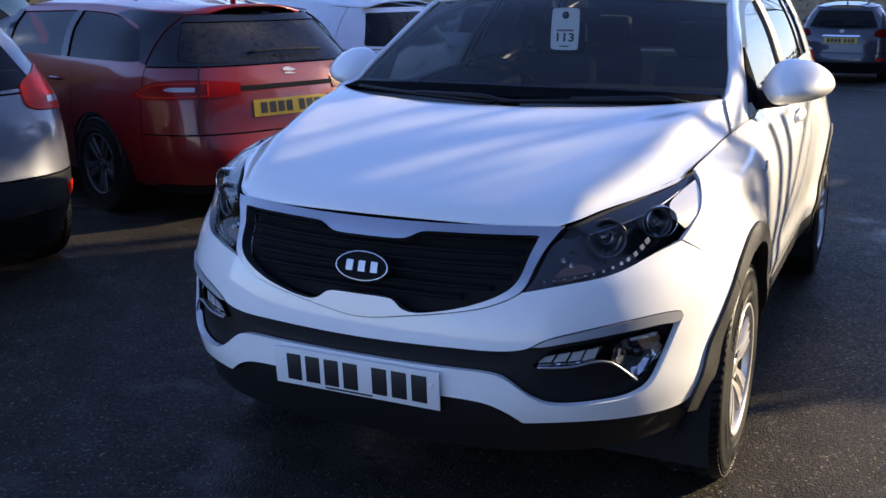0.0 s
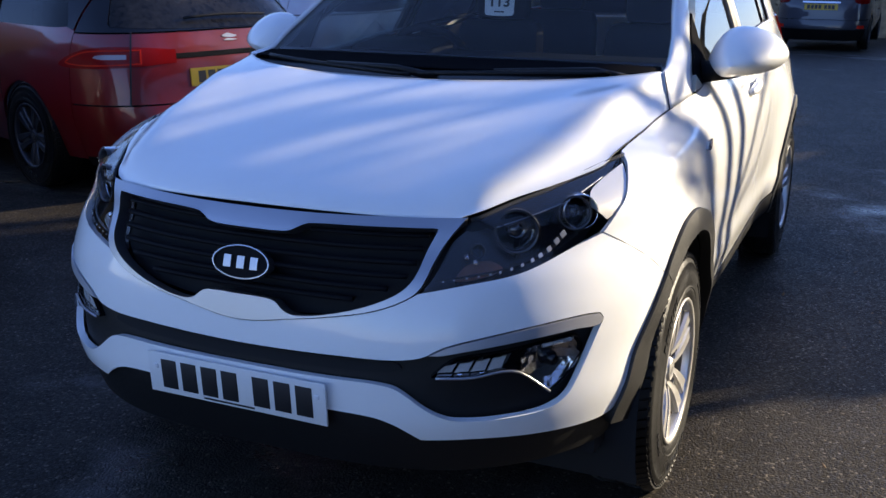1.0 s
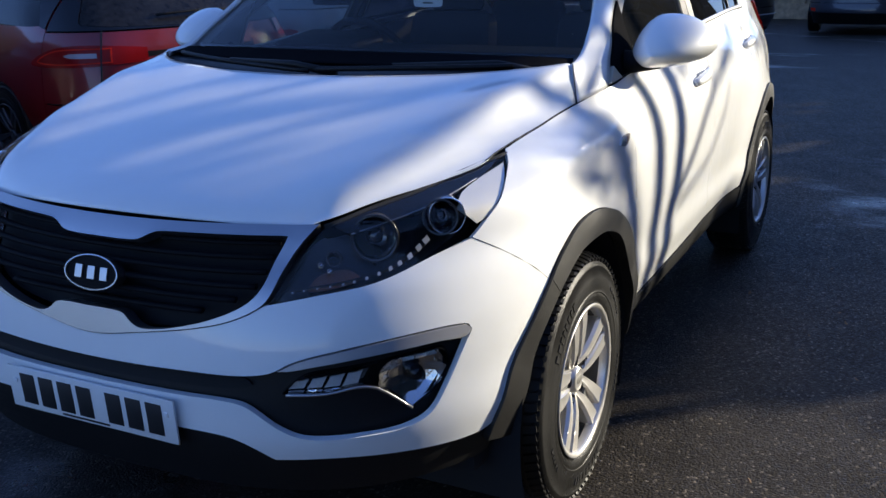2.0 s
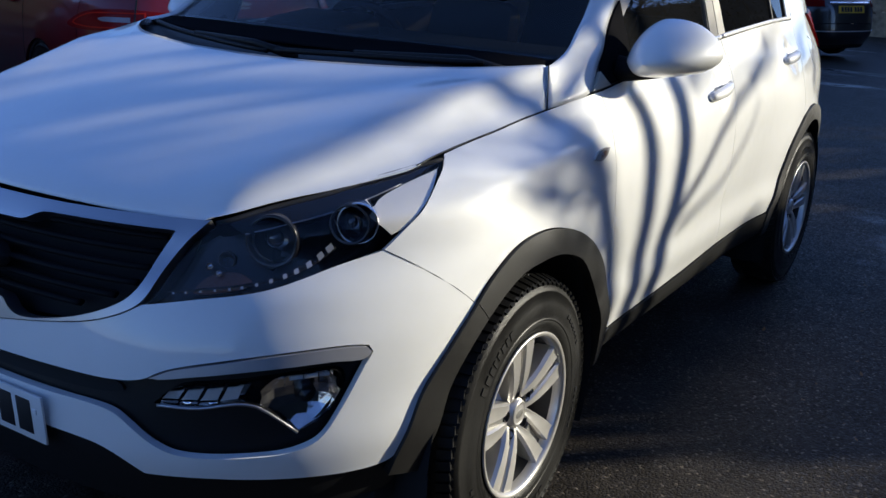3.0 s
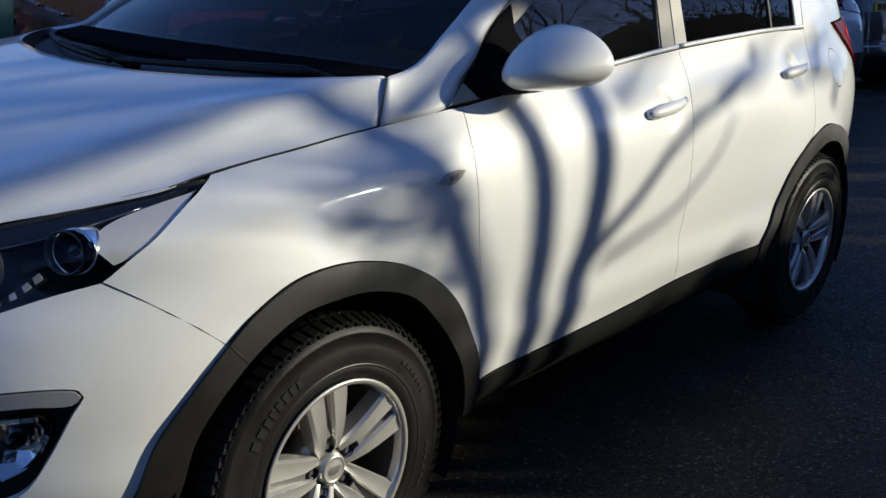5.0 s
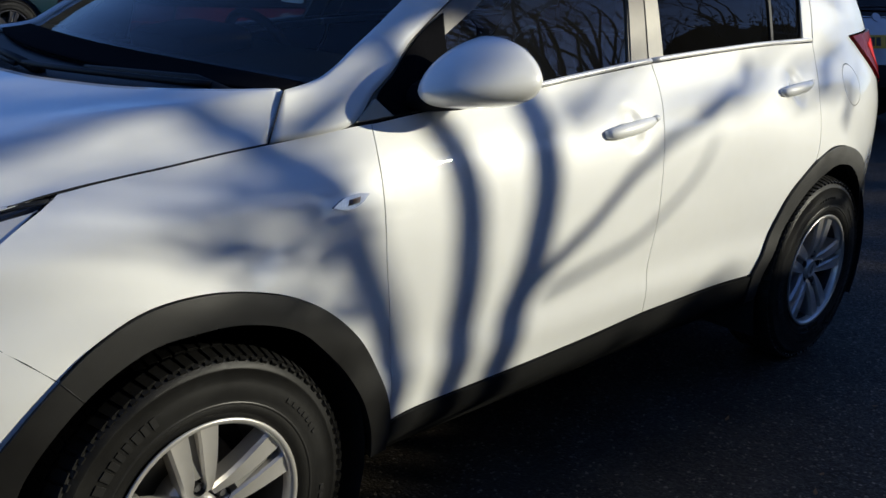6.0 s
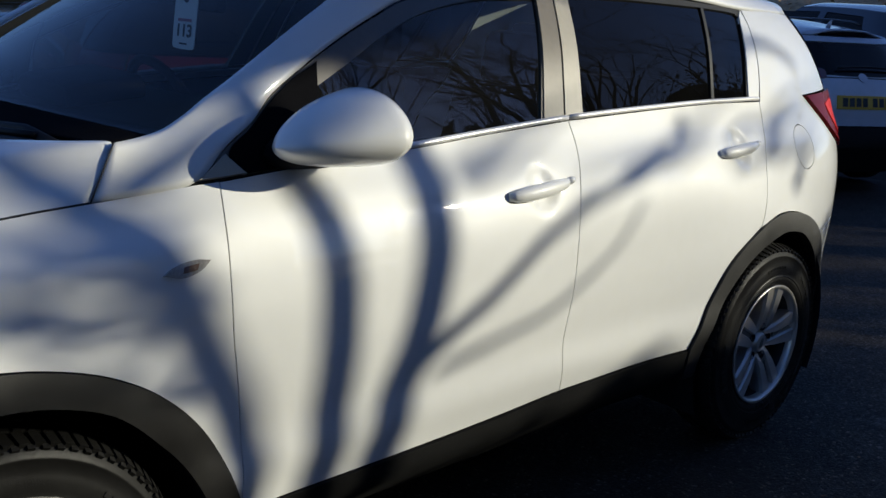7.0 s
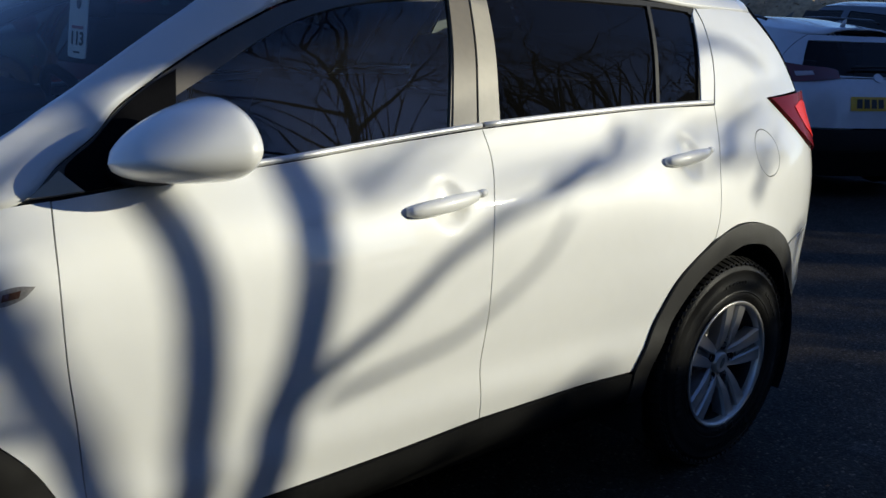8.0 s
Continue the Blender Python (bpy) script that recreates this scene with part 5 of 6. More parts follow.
# ---- mirrors ----
for m in SIDES:
    sgn = -1 if m else 1
    verts, faces = [], []
    na, nb = 40, 18
    for j in range(nb + 1):
        b = j / nb
        yy = .792 - .236 * b
        k = max(1 - b**1.9, 0) ** .62 * (1 - .20 * max(1 - b / .16, 0) ** 2)
        for i in range(na):
            w = 2 * math.pi * i / na
            cx, sx = math.cos(w), math.sin(w)
            px = (.134 if cx > 0 else .126) * k * math.copysign(abs(cx) ** .95, cx)
            q = px / .132
            peak = -.30
            g = min(max((peak - cx) / (1 + peak) if cx < peak else (cx - peak) / (1 - peak), 0), 1)
            up = .095 * ((1 - g**2.0) ** .72 if cx < peak else (1 - g**1.9) ** .58)
            down = .074 * ((1 - g**2.1) ** .64 if cx < peak else (1 - g**2.2) ** .52)
            pz = k * (up if sx > 0 else -down)
            verts.append((sgn * (.924 + px - .026 * b), yy + .004 * q * (1 - b * .3), 1.197 + pz + .012 * q - .012 * q * q - .026 * b**1.3))
    for j in range(nb):
        for i in range(na):
            q = (i + 1) % na
            faces.append((j * na + i, j * na + q, (j + 1) * na + q, (j + 1) * na + i))
    faces.append(tuple(range(na)))
    if not m:
        faces = [f[::-1] for f in faces]
    mir = link("door_mirror", verts, faces, WHITE, suv, "white door mirror on a black arm")
    ob = link("mirror_glass", [(sgn * (.924 + .096 * math.cos(a)),   .7945 + .003 * math.cos(a), 1.206 + .052 * math.sin(a)) for a in np.linspace(0, 2 * math.pi, 33)[:-1]], [tuple(range(32))[::(-1 if m else 1)][::-1]], BRIGHT, mir)
    tube("mirror_arm", mir, SAIL, [(sgn * .79, .650, 1.142), (sgn * .84, .662, 1.143), (sgn * .885, .676, 1.148), (sgn * .93, .69, 1.160)], [.060, .050, .045, .045], 14, squash=.62)

# ---- wipers, interior, tag ----
for x0, x1 in ((-.62, .02), (-.05, .60)):
    k = np.linspace(0, 1, 16)
    x = x0 + (x1 - x0) * k
    y = .045 + .27 * (x / .74) ** 2 - .01 * k
    wip = tube("wiper", suv, BLACK, np.stack([x, y, 1.160 + .02 * (x / .74) ** 2 + .008 * np.sin(math.pi * k)], 1), .008, 6)
    tube("wiper_arm", wip, BLACK, [(x1 + .08, .06 + .27 * (x1 / .74) ** 2, 1.150), (x1 - .05, y[-1], 1.178), ((x0 + x1) / 2, y[8] + .005, 1.178)], [.014, .010, .006], 8)
bm = bmesh.new()
box(bm, (1.36, .50, .30), (0, .78, .98), (6, 0, 0), bevel=.06)
part("dashboard", bm, DASH, suv)
bm = bmesh.new()
box(bm, (.34, .26, .09), (-.36, .74, 1.15), (6, 0, 0), bevel=.035)
part("instrument_hood", bm, DASH, suv)
k = np.linspace(0, 2 * math.pi, 41)
tube("steering_wheel", suv, DASH, np.stack([-.36 + .185 * np.cos(k), 1.02 - .075 * np.sin(k), 1.06 + .17 * np.sin(k)], 1), .016, 10)
for x in (-.36, .36):
    for y in (1.45, 2.35):
        bm = bmesh.new()
        box(bm, (.50, .50, .16), (x, y - .05, .62), bevel=.05)
        part("seat_cushion", bm, FABRIC, suv)
        bm = bmesh.new()
        box(bm, (.48, .14, .60), (x, y + .28, .92), (-14, 0, 0), bevel=.05, taper=.85)
        part("seat_back", bm, FABRIC, suv)
        bm = bmesh.new()
        box(bm, (.26, .09, .17), (x, y + .38, 1.29), (-10, 0, 0), bevel=.035)
        part("headrest", bm, FABRIC, suv)
bm = bmesh.new()
box(bm, (.24, .03, .065), (0, .92, 1.425), (-12, 0, 0), bevel=.012)
part("rear_view_mirror", bm, DASH, suv)
bm = bmesh.new()
box(bm, (1.60, 3.7, .10), (0, 1.35, .33), bevel=.02)
part("floor_pan", bm, VOID, suv)
bm = bmesh.new()
box(bm, (1.28, 1.0, .55), (0, -.14, .66), bevel=.1)
part("engine_block", bm, VOID, suv)

tag = tagged(new("price_tag"), "white hanging stock tag numbered 113 behind the windscreen", "tag")
tag.location, tag.rotation_euler = (-.018, .885, 1.372), (radians(-6), 0, 0)
tag_loop = smooth([(-.050, -.083), (.050, -.083), (.058, -.074), (.058, .074), (.050, .083), (-.050, .083), (-.058, .074), (-.058, -.074)], step=.006)
verts = [(x, 0, z) for x, z in tag_loop] + [(x, .002, z) for x, z in tag_loop]
n = len(tag_loop)
link("tag_card", verts, [tuple(range(n)), tuple(range(2 * n - 1, n - 1, -1))] + [(i, n + i, n + (i + 1) % n, (i + 1) % n) for i in range(n)], CARD, tag, flat=True)
for name, mat, w, h, z in (("printed_line", material("red_blue_print", (.35, .10, .14), .6), .072, .008, -.006), ("printed_line", INK, .040, .005, -.070)):
    bm = bmesh.new()
    box(bm, (w, .0008, h), (0, -.0008, z))
    part(name, bm, mat, tag)
v, f = lathe([(.0005, -.001), (.015, -.001), (.015, .0)], 24)
link("hanging_hole", [(p[1], -.0004 + p[0] * .3, p[2] + .055) for p in v], f, INK, tag)
text = bpy.data.curves.new("tag_number", "FONT")
text.body, text.size, text.align_x, text.align_y, text.extrude, text.offset = "113", .047, "CENTER", "CENTER", .0004, .0012
number = new("tag_number", text)
number.data.materials.append(INK)
number.parent, number.location, number.rotation_euler, number.scale = tag, (0, -.0015, -.036), (radians(90), 0, 0), (1.25, 1, 1)

# ---- parked cars ----
# Same wheel with the shade on the parked cars put into its alloy colour.
shaded_wheel = wheel(material("shaded_alloy", (.09, .09, .10), .4, metal=.5, grain=.1, grain_scale=40))
def paint(name, color, rough=.4):
    return material(name, color, rough, metal=.15, coat=1.0, grain=.06, grain_scale=14, coat_rough=.05)


def parked_car(label, at, turn, W, L, H, skin, belt_z, tail_reach, lamp, lamp_mat=None, glass_low=None, side_windows=(), rake=.55, plate_z=.80, plate_mat=None,
               roof_drop=.06, badge_z=None, strip=None, low_trim=None, rear_glass_mat=None, glass_wide=.86, pillar_mat=None, rails=False, spoiler=.10, wheels=(.78, 3.45), wheel_scale=.95, fog=None, roof_mat=None, lamp_patch=None, lamp_ring=None, dark_bumper=False, black_pillars=False, gate_gap=None, bar_badge=None, bumper_strip=None):
    """A parked car. Its own y runs from the tail (0) to the nose; tail_reach gives how far the tail stands back at each height."""
    top = tagged(new("parked_car"), label, "car", group="parked cars")
    w2 = W / 2
    prof = knots((.15, .88 * w2), (.35, .95 * w2), (.60, 1.0 * w2), (.80, .995 * w2), (belt_z - .06, .97 * w2), (belt_z, .945 * w2), (belt_z + .5 * (H - belt_z), .83 * w2), (H - .03, .66 * w2), (H + .1, .60 * w2))
    reach = knots(*tail_reach)          # how far forward of y = 0 the tail lies at each height
    yc, n = 1.1, 3.6

    def flank(y, z):
        d = yc - reach(z)
        back = np.clip(1 - np.clip((yc - y) / d, 0, 1) ** n, 0, 1) ** (1 / n)
        ahead = np.clip(1 - np.clip((y - (L - 1.2)) / 1.22, 0, 1) ** 2.8, 0, 1) ** (1 / 2.8)
        return prof(z) * np.where(y < yc, back, ahead), y, z

    def rear(s, z):
        s, z = np.broadcast_arrays(np.asarray(s, float), np.asarray(z, float))
        a, d = s / .9, yc - reach(z)
        r = (np.abs(np.sin(a) / prof(z)) ** n + np.abs(np.cos(a) / d) ** n) ** (-1 / n)
        return r * np.sin(a), yc - r * np.cos(a), z

    def front(s, z):
        s, z = np.broadcast_arrays(np.asarray(s, float), np.asarray(z, float))
        a, d = s / .9, 1.20 - .10 * ease(.5, .2, z) - .25 * ease(.65, .95, z)
        r = (np.abs(np.sin(a) / prof(z)) ** 2.8 + np.abs(np.cos(a) / d) ** 2.8) ** (-1 / 2.8)
        return r * np.sin(a), L - 1.2 + r * np.cos(a), z

    seam = .50

    def corner(z, y=seam, m=rear):
        x = float(flank(y, z)[0])
        return .9 * math.atan2(x, (yc - y) if m is rear else (y - (L - 1.2)))

    def belt_band(z0, z1, k=7, m=rear, y=seam):
        zs = np.linspace(z0, z1, k)
        R = [(corner(z, y, m), z) for z in zs]
        R = [(*R[0], "c"), *R[1:-1], (*R[-1], "c")]
        return smooth(R + [(-p[0], *p[1:]) for p in R[::-1]], step=.03)

    glass_low = glass_low or belt_z
    dark = rear_glass_mat or PRIVACY
    # tail
    panel("rear_bumper", top, SILL if dark_bumper else skin, belt_band(.42 if low_trim else .26, .60), rear, step=.06, depth=.02, gap=.003)
    panel("rear_valance", top, SILL, belt_band(.20, .416 if low_trim else .255), rear, step=.08, depth=.02, gap=.002)
    gate = panel("tailgate", top, skin, belt_band(.604, glass_low - .004), rear, step=.05, depth=.02, gap=.003)
    top_z = H - spoiler
    half = lambda z, f: .9 * math.atan2(float(prof(z)) * f, yc - float(reach(z)))
    win = smooth([(half(glass_low + .03, glass_wide), glass_low + .03), (half(glass_low + .12, glass_wide - .01), glass_low + .12), (half(top_z - .05, glass_wide - .06), top_z - .05, "c"), (-half(top_z - .05, glass_wide - .06), top_z - .05, "c"), (-half(glass_low + .12, glass_wide - .01), glass_low + .12), (-half(glass_low + .03, glass_wide), glass_low + .035)], step=.03)
    panel("rear_pillar", top, pillar_mat or skin, belt_band(glass_low, top_z), rear, holes=[win], step=.05, depth=.02, gap=.003)
    panel("rear_window", gate, dark, win, rear, lift=-.006, step=.08, depth=.004, gap=.002)
    bend = np.linspace(-.30, .30, 9)
    zz = glass_low + .07
    x, y, z = rear(bend + .05, zz + 0 * bend)
    tube("rear_wiper", gate, BLACK, np.stack([x, y - .02, z + .02 * np.cos(bend * 4)], 1), .010, 6)
    for q in (-1, 1):
        L1 = smooth([(q * p[0], *p[1:]) for p in lamp], step=.02)
        lm = panel("tail_lamp", top, lamp_mat or RED_LENS, L1, rear, lift=.010, depth=.035, step=.03, gap=0)
        if lamp_ring:
            ring = smooth([(q * p[0], *p[1:]) for p in lamp_ring], step=.02)
            panel("lamp_ring", lm, RED_LENS, ring, rear, holes=[inset(ring, .009)], lift=.012, depth=.006, step=.03, gap=0, label="bright red lamp ring")
        if lamp_patch:
            panel("reverse_lamp", lm, REVERSE_LENS, smooth([(q * p[0], *p[1:]) for p in lamp_patch], step=.02), rear, lift=.013, depth=.006, step=.03, gap=0)
        if fog:
            panel("fog_lamp", top, RED_LENS, smooth([(q * p[0], *p[1:]) for p in fog], step=.02), rear, lift=.006, depth=.02, step=.03, gap=0)
    if strip:
        panel("tail_strip", gate, strip[0], smooth([(-strip[1], strip[2], "c"), (strip[1], strip[2], "c"), (strip[1], strip[3], "c"), (-strip[1], strip[3], "c")], step=.03), rear, lift=.008, depth=.02, step=.05, gap=0)
    pl = panel("number_plate", top, plate_mat or PLATE_YELLOW, smooth([(-.26, plate_z - .055, "c"), (.26, plate_z - .055, "c"), (.26, plate_z + .055, "c"), (-.26, plate_z + .055, "c")], step=.03), rear, lift=.010, depth=.02, step=.08, gap=0)
    for a, b in [(q - .022, q + .022) for q in (-.196, -.137, -.078, -.019, .072, .131, .190)]:
        panel("plate_bar", pl, INK, smooth([(a, plate_z - .036, "c"), (b, plate_z - .036, "c"), (b, plate_z + .036, "c"), (a, plate_z + .036, "c")], step=.03), rear, lift=.012, depth=.002, step=.08, gap=0)
    if bumper_strip:
        w, lo, hi = bumper_strip
        panel("bumper_strip", top, SILVER, smooth([(-w, lo, "c"), (w, lo, "c"), (w, hi, "c"), (-w, hi, "c")], step=.03), rear, lift=.006, depth=.012, step=.06, gap=0)
    if gate_gap:
        for q in (-1, 1):
            panel("gate_gap", gate, SEAL, smooth([(q * (gate_gap + .02), .60, "c"), (q * (gate_gap + .027), .60, "c"), (q * (gate_gap + .007), glass_low, "c"), (q * gate_gap, glass_low, "c")], step=.05), rear, lift=.0125, depth=.012, step=.2, gap=0)
    for a, z, w, h in bar_badge or ():
        panel("badge", gate, SILVER, smooth([(a - w, z - h * .2), (a - w * .3, z + h), (a + w * .4, z + h * .3), (a + w, z - h * .4), (a + w * .5, z - h), (a - w * .6, z - h * .8)], step=.012), rear, lift=.008, depth=.010, step=.03, gap=0)
    if badge_z:
        panel("badge", gate, SILVER, np.stack([.042 * np.cos(np.linspace(0, 2 * math.pi, 25)[:-1]), badge_z + .034 * np.sin(np.linspace(0, 2 * math.pi, 25)[:-1])], 1), rear, lift=.008, depth=.012, step=.03, gap=0)
    # sides
    w0, w1 = wheels
    nose_z = belt_z - .12
    shut = L - .62
    floor_z = .24
    arch = lambda w: [(w + .38 * math.cos(a), .32 + .38 * math.sin(a)) for a in np.linspace(math.pi, 0, 13)]
    outline = [(seam, floor_z, "c"), (w0 - .38, floor_z, "c")] + arch(w0)[1:-1] + [(w0 + .38, floor_z, "c"), (w1 - .38, floor_z, "c")] + arch(w1)[1:-1] + [(w1 + .38, floor_z, "c"), (shut, floor_z, "c"), (shut, nose_z - .10, "c"), (L - 1.35, nose_z, "c")]
    screen_y = L - 1.45
    roof_front = screen_y - .95
    outline += [(screen_y + .02, belt_z - .02, "c"), (roof_front, H - .06, "c"), (seam + rake * .6 + .3, H - .05), (seam + .0, top_z, "c")]
    # the tail's edge keeps to the same seam
    holes = [smooth([(*p, "c") if len(p) == 2 and i in (0, len(Wd) - 1) else p for i, p in enumerate(Wd)], step=.04) for Wd in side_windows]
    loop = smooth(outline, step=.05)
    for m in SIDES:
        body = panel("body_side", top, skin, loop, flank, holes=holes, mirror=m, step=.07, depth=.02, gap=.002)
        for k, h in enumerate(holes):
            panel("side_window", body, PRIVACY if k else DOOR_GLASS, h, flank, lift=-.008, mirror=m, step=.12, depth=.004, gap=.002)
        if black_pillars:
            lo, hi = belt_z + .03, H - .09
            for a0, a1, b1, b0 in ((1.512, 1.608, 1.706, 1.612), (2.512, 2.628, 2.664, 2.562)):
                panel("pillar_trim", body, GLOSS_BLACK, smooth([(a0, lo, "c"), (a1, lo, "c"), (b1, hi, "c"), (b0, hi, "c")], step=.04), flank, lift=.003, mirror=m, step=.1, depth=.004, gap=0)
        if black_pillars:
            panel("pillar_trim", body, GLOSS_BLACK, smooth([(.504, belt_z + .01, "c"), (.56, belt_z + .025, "c"), (.585, belt_z + .08), (.70, H - .195), (.86, H - .140), (1.10, H - .100, "c"), (.92, H - .078), (.504, top_z, "c")], step=.04), flank, lift=.009, mirror=m, step=.1, depth=.004, gap=0)
        for yh in (1.62, 2.62):
            xh = float(flank(yh, belt_z - .13)[0]) + .018
            tube("door_handle", body, skin, [((-1 if m else 1) * xh, yh + d, belt_z - .13) for d in (-.09, -.05, .05, .09)], [.006, .013, .013, .006], 8)
            panel("door_gap", body, SEAL, smooth([(yh - .22, floor_z + .1, "c"), (yh - .214, floor_z + .1, "c"), (yh - .214, belt_z - .03, "c"), (yh - .22, belt_z - .03, "c")], step=.06), flank, lift=.0015, mirror=m, step=.2, depth=.001, gap=0)
        for w in wheels:
            wh = copy_thing(shaded_wheel, pose((-1 if m else 1) * (w2 - .115), w, .335, 37 * w, 0, 180 if m else 0) @ Matrix.Scale(wheel_scale, 4))
            wh.parent = top
            wh.matrix_basis = pose((-1 if m else 1) * (w2 - .115), w, .335, 37 * w, 0, 180 if m else 0) @ Matrix.Scale(wheel_scale, 4)
        mx = float(flank(L - 2.0, belt_z + .05)[0])
        verts, faces = lathe([(.001, -.09), (.05, -.07), (.075, 0), (.06, .08), (.001, .11)], 14)
        ob = link("door_mirror", [((-1 if m else 1) * (mx + .10 + v[0]), L - 2.05 + v[1] * .8, belt_z + .10 + v[2]) for v in verts], faces, skin, top)
    # roof, screen, bonnet, nose
    edge = lambda y: flank(y, H - .05)[0]
    back_y = float(reach(top_z)) + .02
    ry = lambda v: back_y + (roof_front - back_y) * v
    grid("roof", top, roof_mat or skin, lambda u, v: (u * np.where(ry(v) < seam + .25, np.maximum(edge(np.maximum(ry(v), seam)) * .98, .3), edge(np.maximum(ry(v), seam + .1))), ry(v) - .04 * (1 - u**2) * (1 - v), H - .05 + (.07 - .03 * u**4) * (1 - np.abs(u) ** 3) - roof_drop * (1 - ease(0, .6, v)) * (1 - .3 * u**2)), np.linspace(-1, 1, 17), np.linspace(0, 1, 17), depth=.015)
    grid("windscreen", top, SCREEN, lambda u, v: (u * (flank(np.full_like(u, roof_front), H - .06)[0] * v + .93 * w2 * (1 - v)), screen_y + .10 * (1 - u**2) * (1 - v) + (roof_front - screen_y) * v, belt_z - .03 + (H - .03 - belt_z) * v + .03 * v * (1 - u**2)), np.linspace(-1, 1, 13), np.linspace(0, 1, 9))
    grid("bonnet", top, skin, lambda u, v: (u * (.93 - .10 * v) * w2, screen_y + .02 + (L - .25 - screen_y) * v - .25 * v * u**2, belt_z - .02 + .03 * (1 - u**2) - .24 * v**1.6), np.linspace(-1, 1, 13), np.linspace(0, 1, 9), depth=.015)
    zs = np.linspace(.22, nose_z - .12, 6)
    grid("front_bumper", top, skin, lambda u, z: front(u * .9 * 1.05, z), np.linspace(-1, 1, 25), zs, depth=.02)
    bm = bmesh.new()
    box(bm, (W * .80, L - 1.0, .12), (0, L / 2, .30))
    part("floor_pan", bm, VOID, top)
    for y in (L - 2.45, L - 3.35):
        for x in (-.36, .36):
            bm = bmesh.new()
            box(bm, (.46, .14, .62), (x, y, .88), (12, 0, 0), bevel=.05, taper=.8)
            part("seat_back", bm, FABRIC, top)
    if rails:
        for q in (-1, 1):
            y = np.linspace(seam + .45, roof_front - .1, 14)
            tube("roof_rail", top, GLOSS_BLACK, np.stack([q * (edge(y) - .02), y, H + .0 + .025 * np.sin(np.linspace(0, math.pi, 14)) ** .3], 1), .014, 8)
    tube("aerial", top, skin, [(0, back_y + .24, H - .03), (0, back_y + .22, H + .01), (0, back_y + .20, H + .032)], [.022, .014, .005], 8)
    top.matrix_basis = pose(*at, 0, 0, turn)
    return top


MID_RED = material("tail_lamp_red", (0.30, 0.006, 0.006), 0.22, spec=0.2)
REVERSE_LENS = material("reverse_lens", (.42, .34, .34), .2, coat=.6)
RED_PAINT = paint("dark_red_metallic", (.25, .005, .007), .35)
GREY_PAINT = paint("grey_metallic", (.13, .135, .15), .34)
GREY_BLUE = paint("blue_grey_metallic", (.032, .035, .047), .48)
PLAIN_WHITE = paint("fleet_white", (.72, .73, .74), .4)
BLACK_PAINT = paint("black_metallic", (.012, .012, .014), .3)
NAVY_PAINT = paint("blue_grey_dark", (.022, .026, .036), .3)
# Teal reflected in the car's windows, put into the body colour.
BLUE_PAINT = paint("teal_reflection_paint", (.010, .040, .058), .3)
DAMP_GLASS = material("misted_glass", (.022, .020, .018), .24, grain=.8, grain_scale=30, bump=.25, bump_scale=300, spread=.14, spec=.3)
ESTATE_WINDOWS = lambda b, H: [[(2.55, b + .03), (3.42, b + .01, "c"), (2.75, H - .13)], [(1.72, b + .03), (2.47, b + .03, "c"), (2.52, H - .11, "c"), (1.80, H - .10)], [(.72, b + .05), (1.60, b + .03, "c"), (1.68, H - .10, "c"), (1.02, H - .13)]]
SPORT_WINDOWS = lambda b, H: [[(2.62, b + .03), (3.40, b + .01, "c"), (2.85, H - .16), (2.66, H - .11, "c")], [(1.60, b + .03, "c"), (2.52, b + .03, "c"), (2.57, H - .105, "c"), (1.70, H - .085, "c")], [(.54, b + .04), (.70, b + .03), (1.52, b + .03, "c"), (1.62, H - .085, "c"), (1.08, H - .11), (.70, H - .20)]]
HATCH_WINDOWS = lambda b, H: [[(2.25, b + .03), (3.02, b + .01, "c"), (2.45, H - .13)], [(1.42, b + .03), (2.17, b + .03, "c"), (2.22, H - .11, "c"), (1.50, H - .12)], [(.80, b + .07), (1.34, b + .04, "c"), (1.40, H - .13, "c"), (1.05, H - .17)]]


parked_car("dark red estate car with misted rear glass on damp tarmac", (-2.535, 2.70, 0), 71, 1.86, 4.95, 1.46, RED_PAINT, 1.035, ((.2, .10), (.45, 0), (.62, .03), (.85, .07), (1.03, .13), (1.2, .28), (1.40, .46)),
           [(.33, .848, "c"), (.56, .832), (.74, .824), (.87, .826), (.95, .842), (.90, .885), (.80, .930), (.68, .952), (.54, .950), (.33, .928, "c")], side_windows=SPORT_WINDOWS(1.03, 1.46), plate_z=.752, pillar_mat=GLOSS_BLACK, gate_gap=.54, bar_badge=((.03, .992, .052, .013), (.03, .966, .046, .006), (.40, .80, .034, .008)),
           strip=(SAIL, .47, .874, .904), black_pillars=True, rails=True, rear_glass_mat=DAMP_GLASS, glass_wide=.95, lamp_patch=[(.57, .878, "c"), (.70, .88), (.73, .892), (.70, .904), (.57, .906, "c")], lamp_mat=MID_RED, lamp_ring=[(.50, .848, "c"), (.74, .838), (.85, .842), (.90, .856), (.86, .890), (.76, .928), (.50, .936, "c")], wheels=(1.08, 3.96), wheel_scale=1.0)
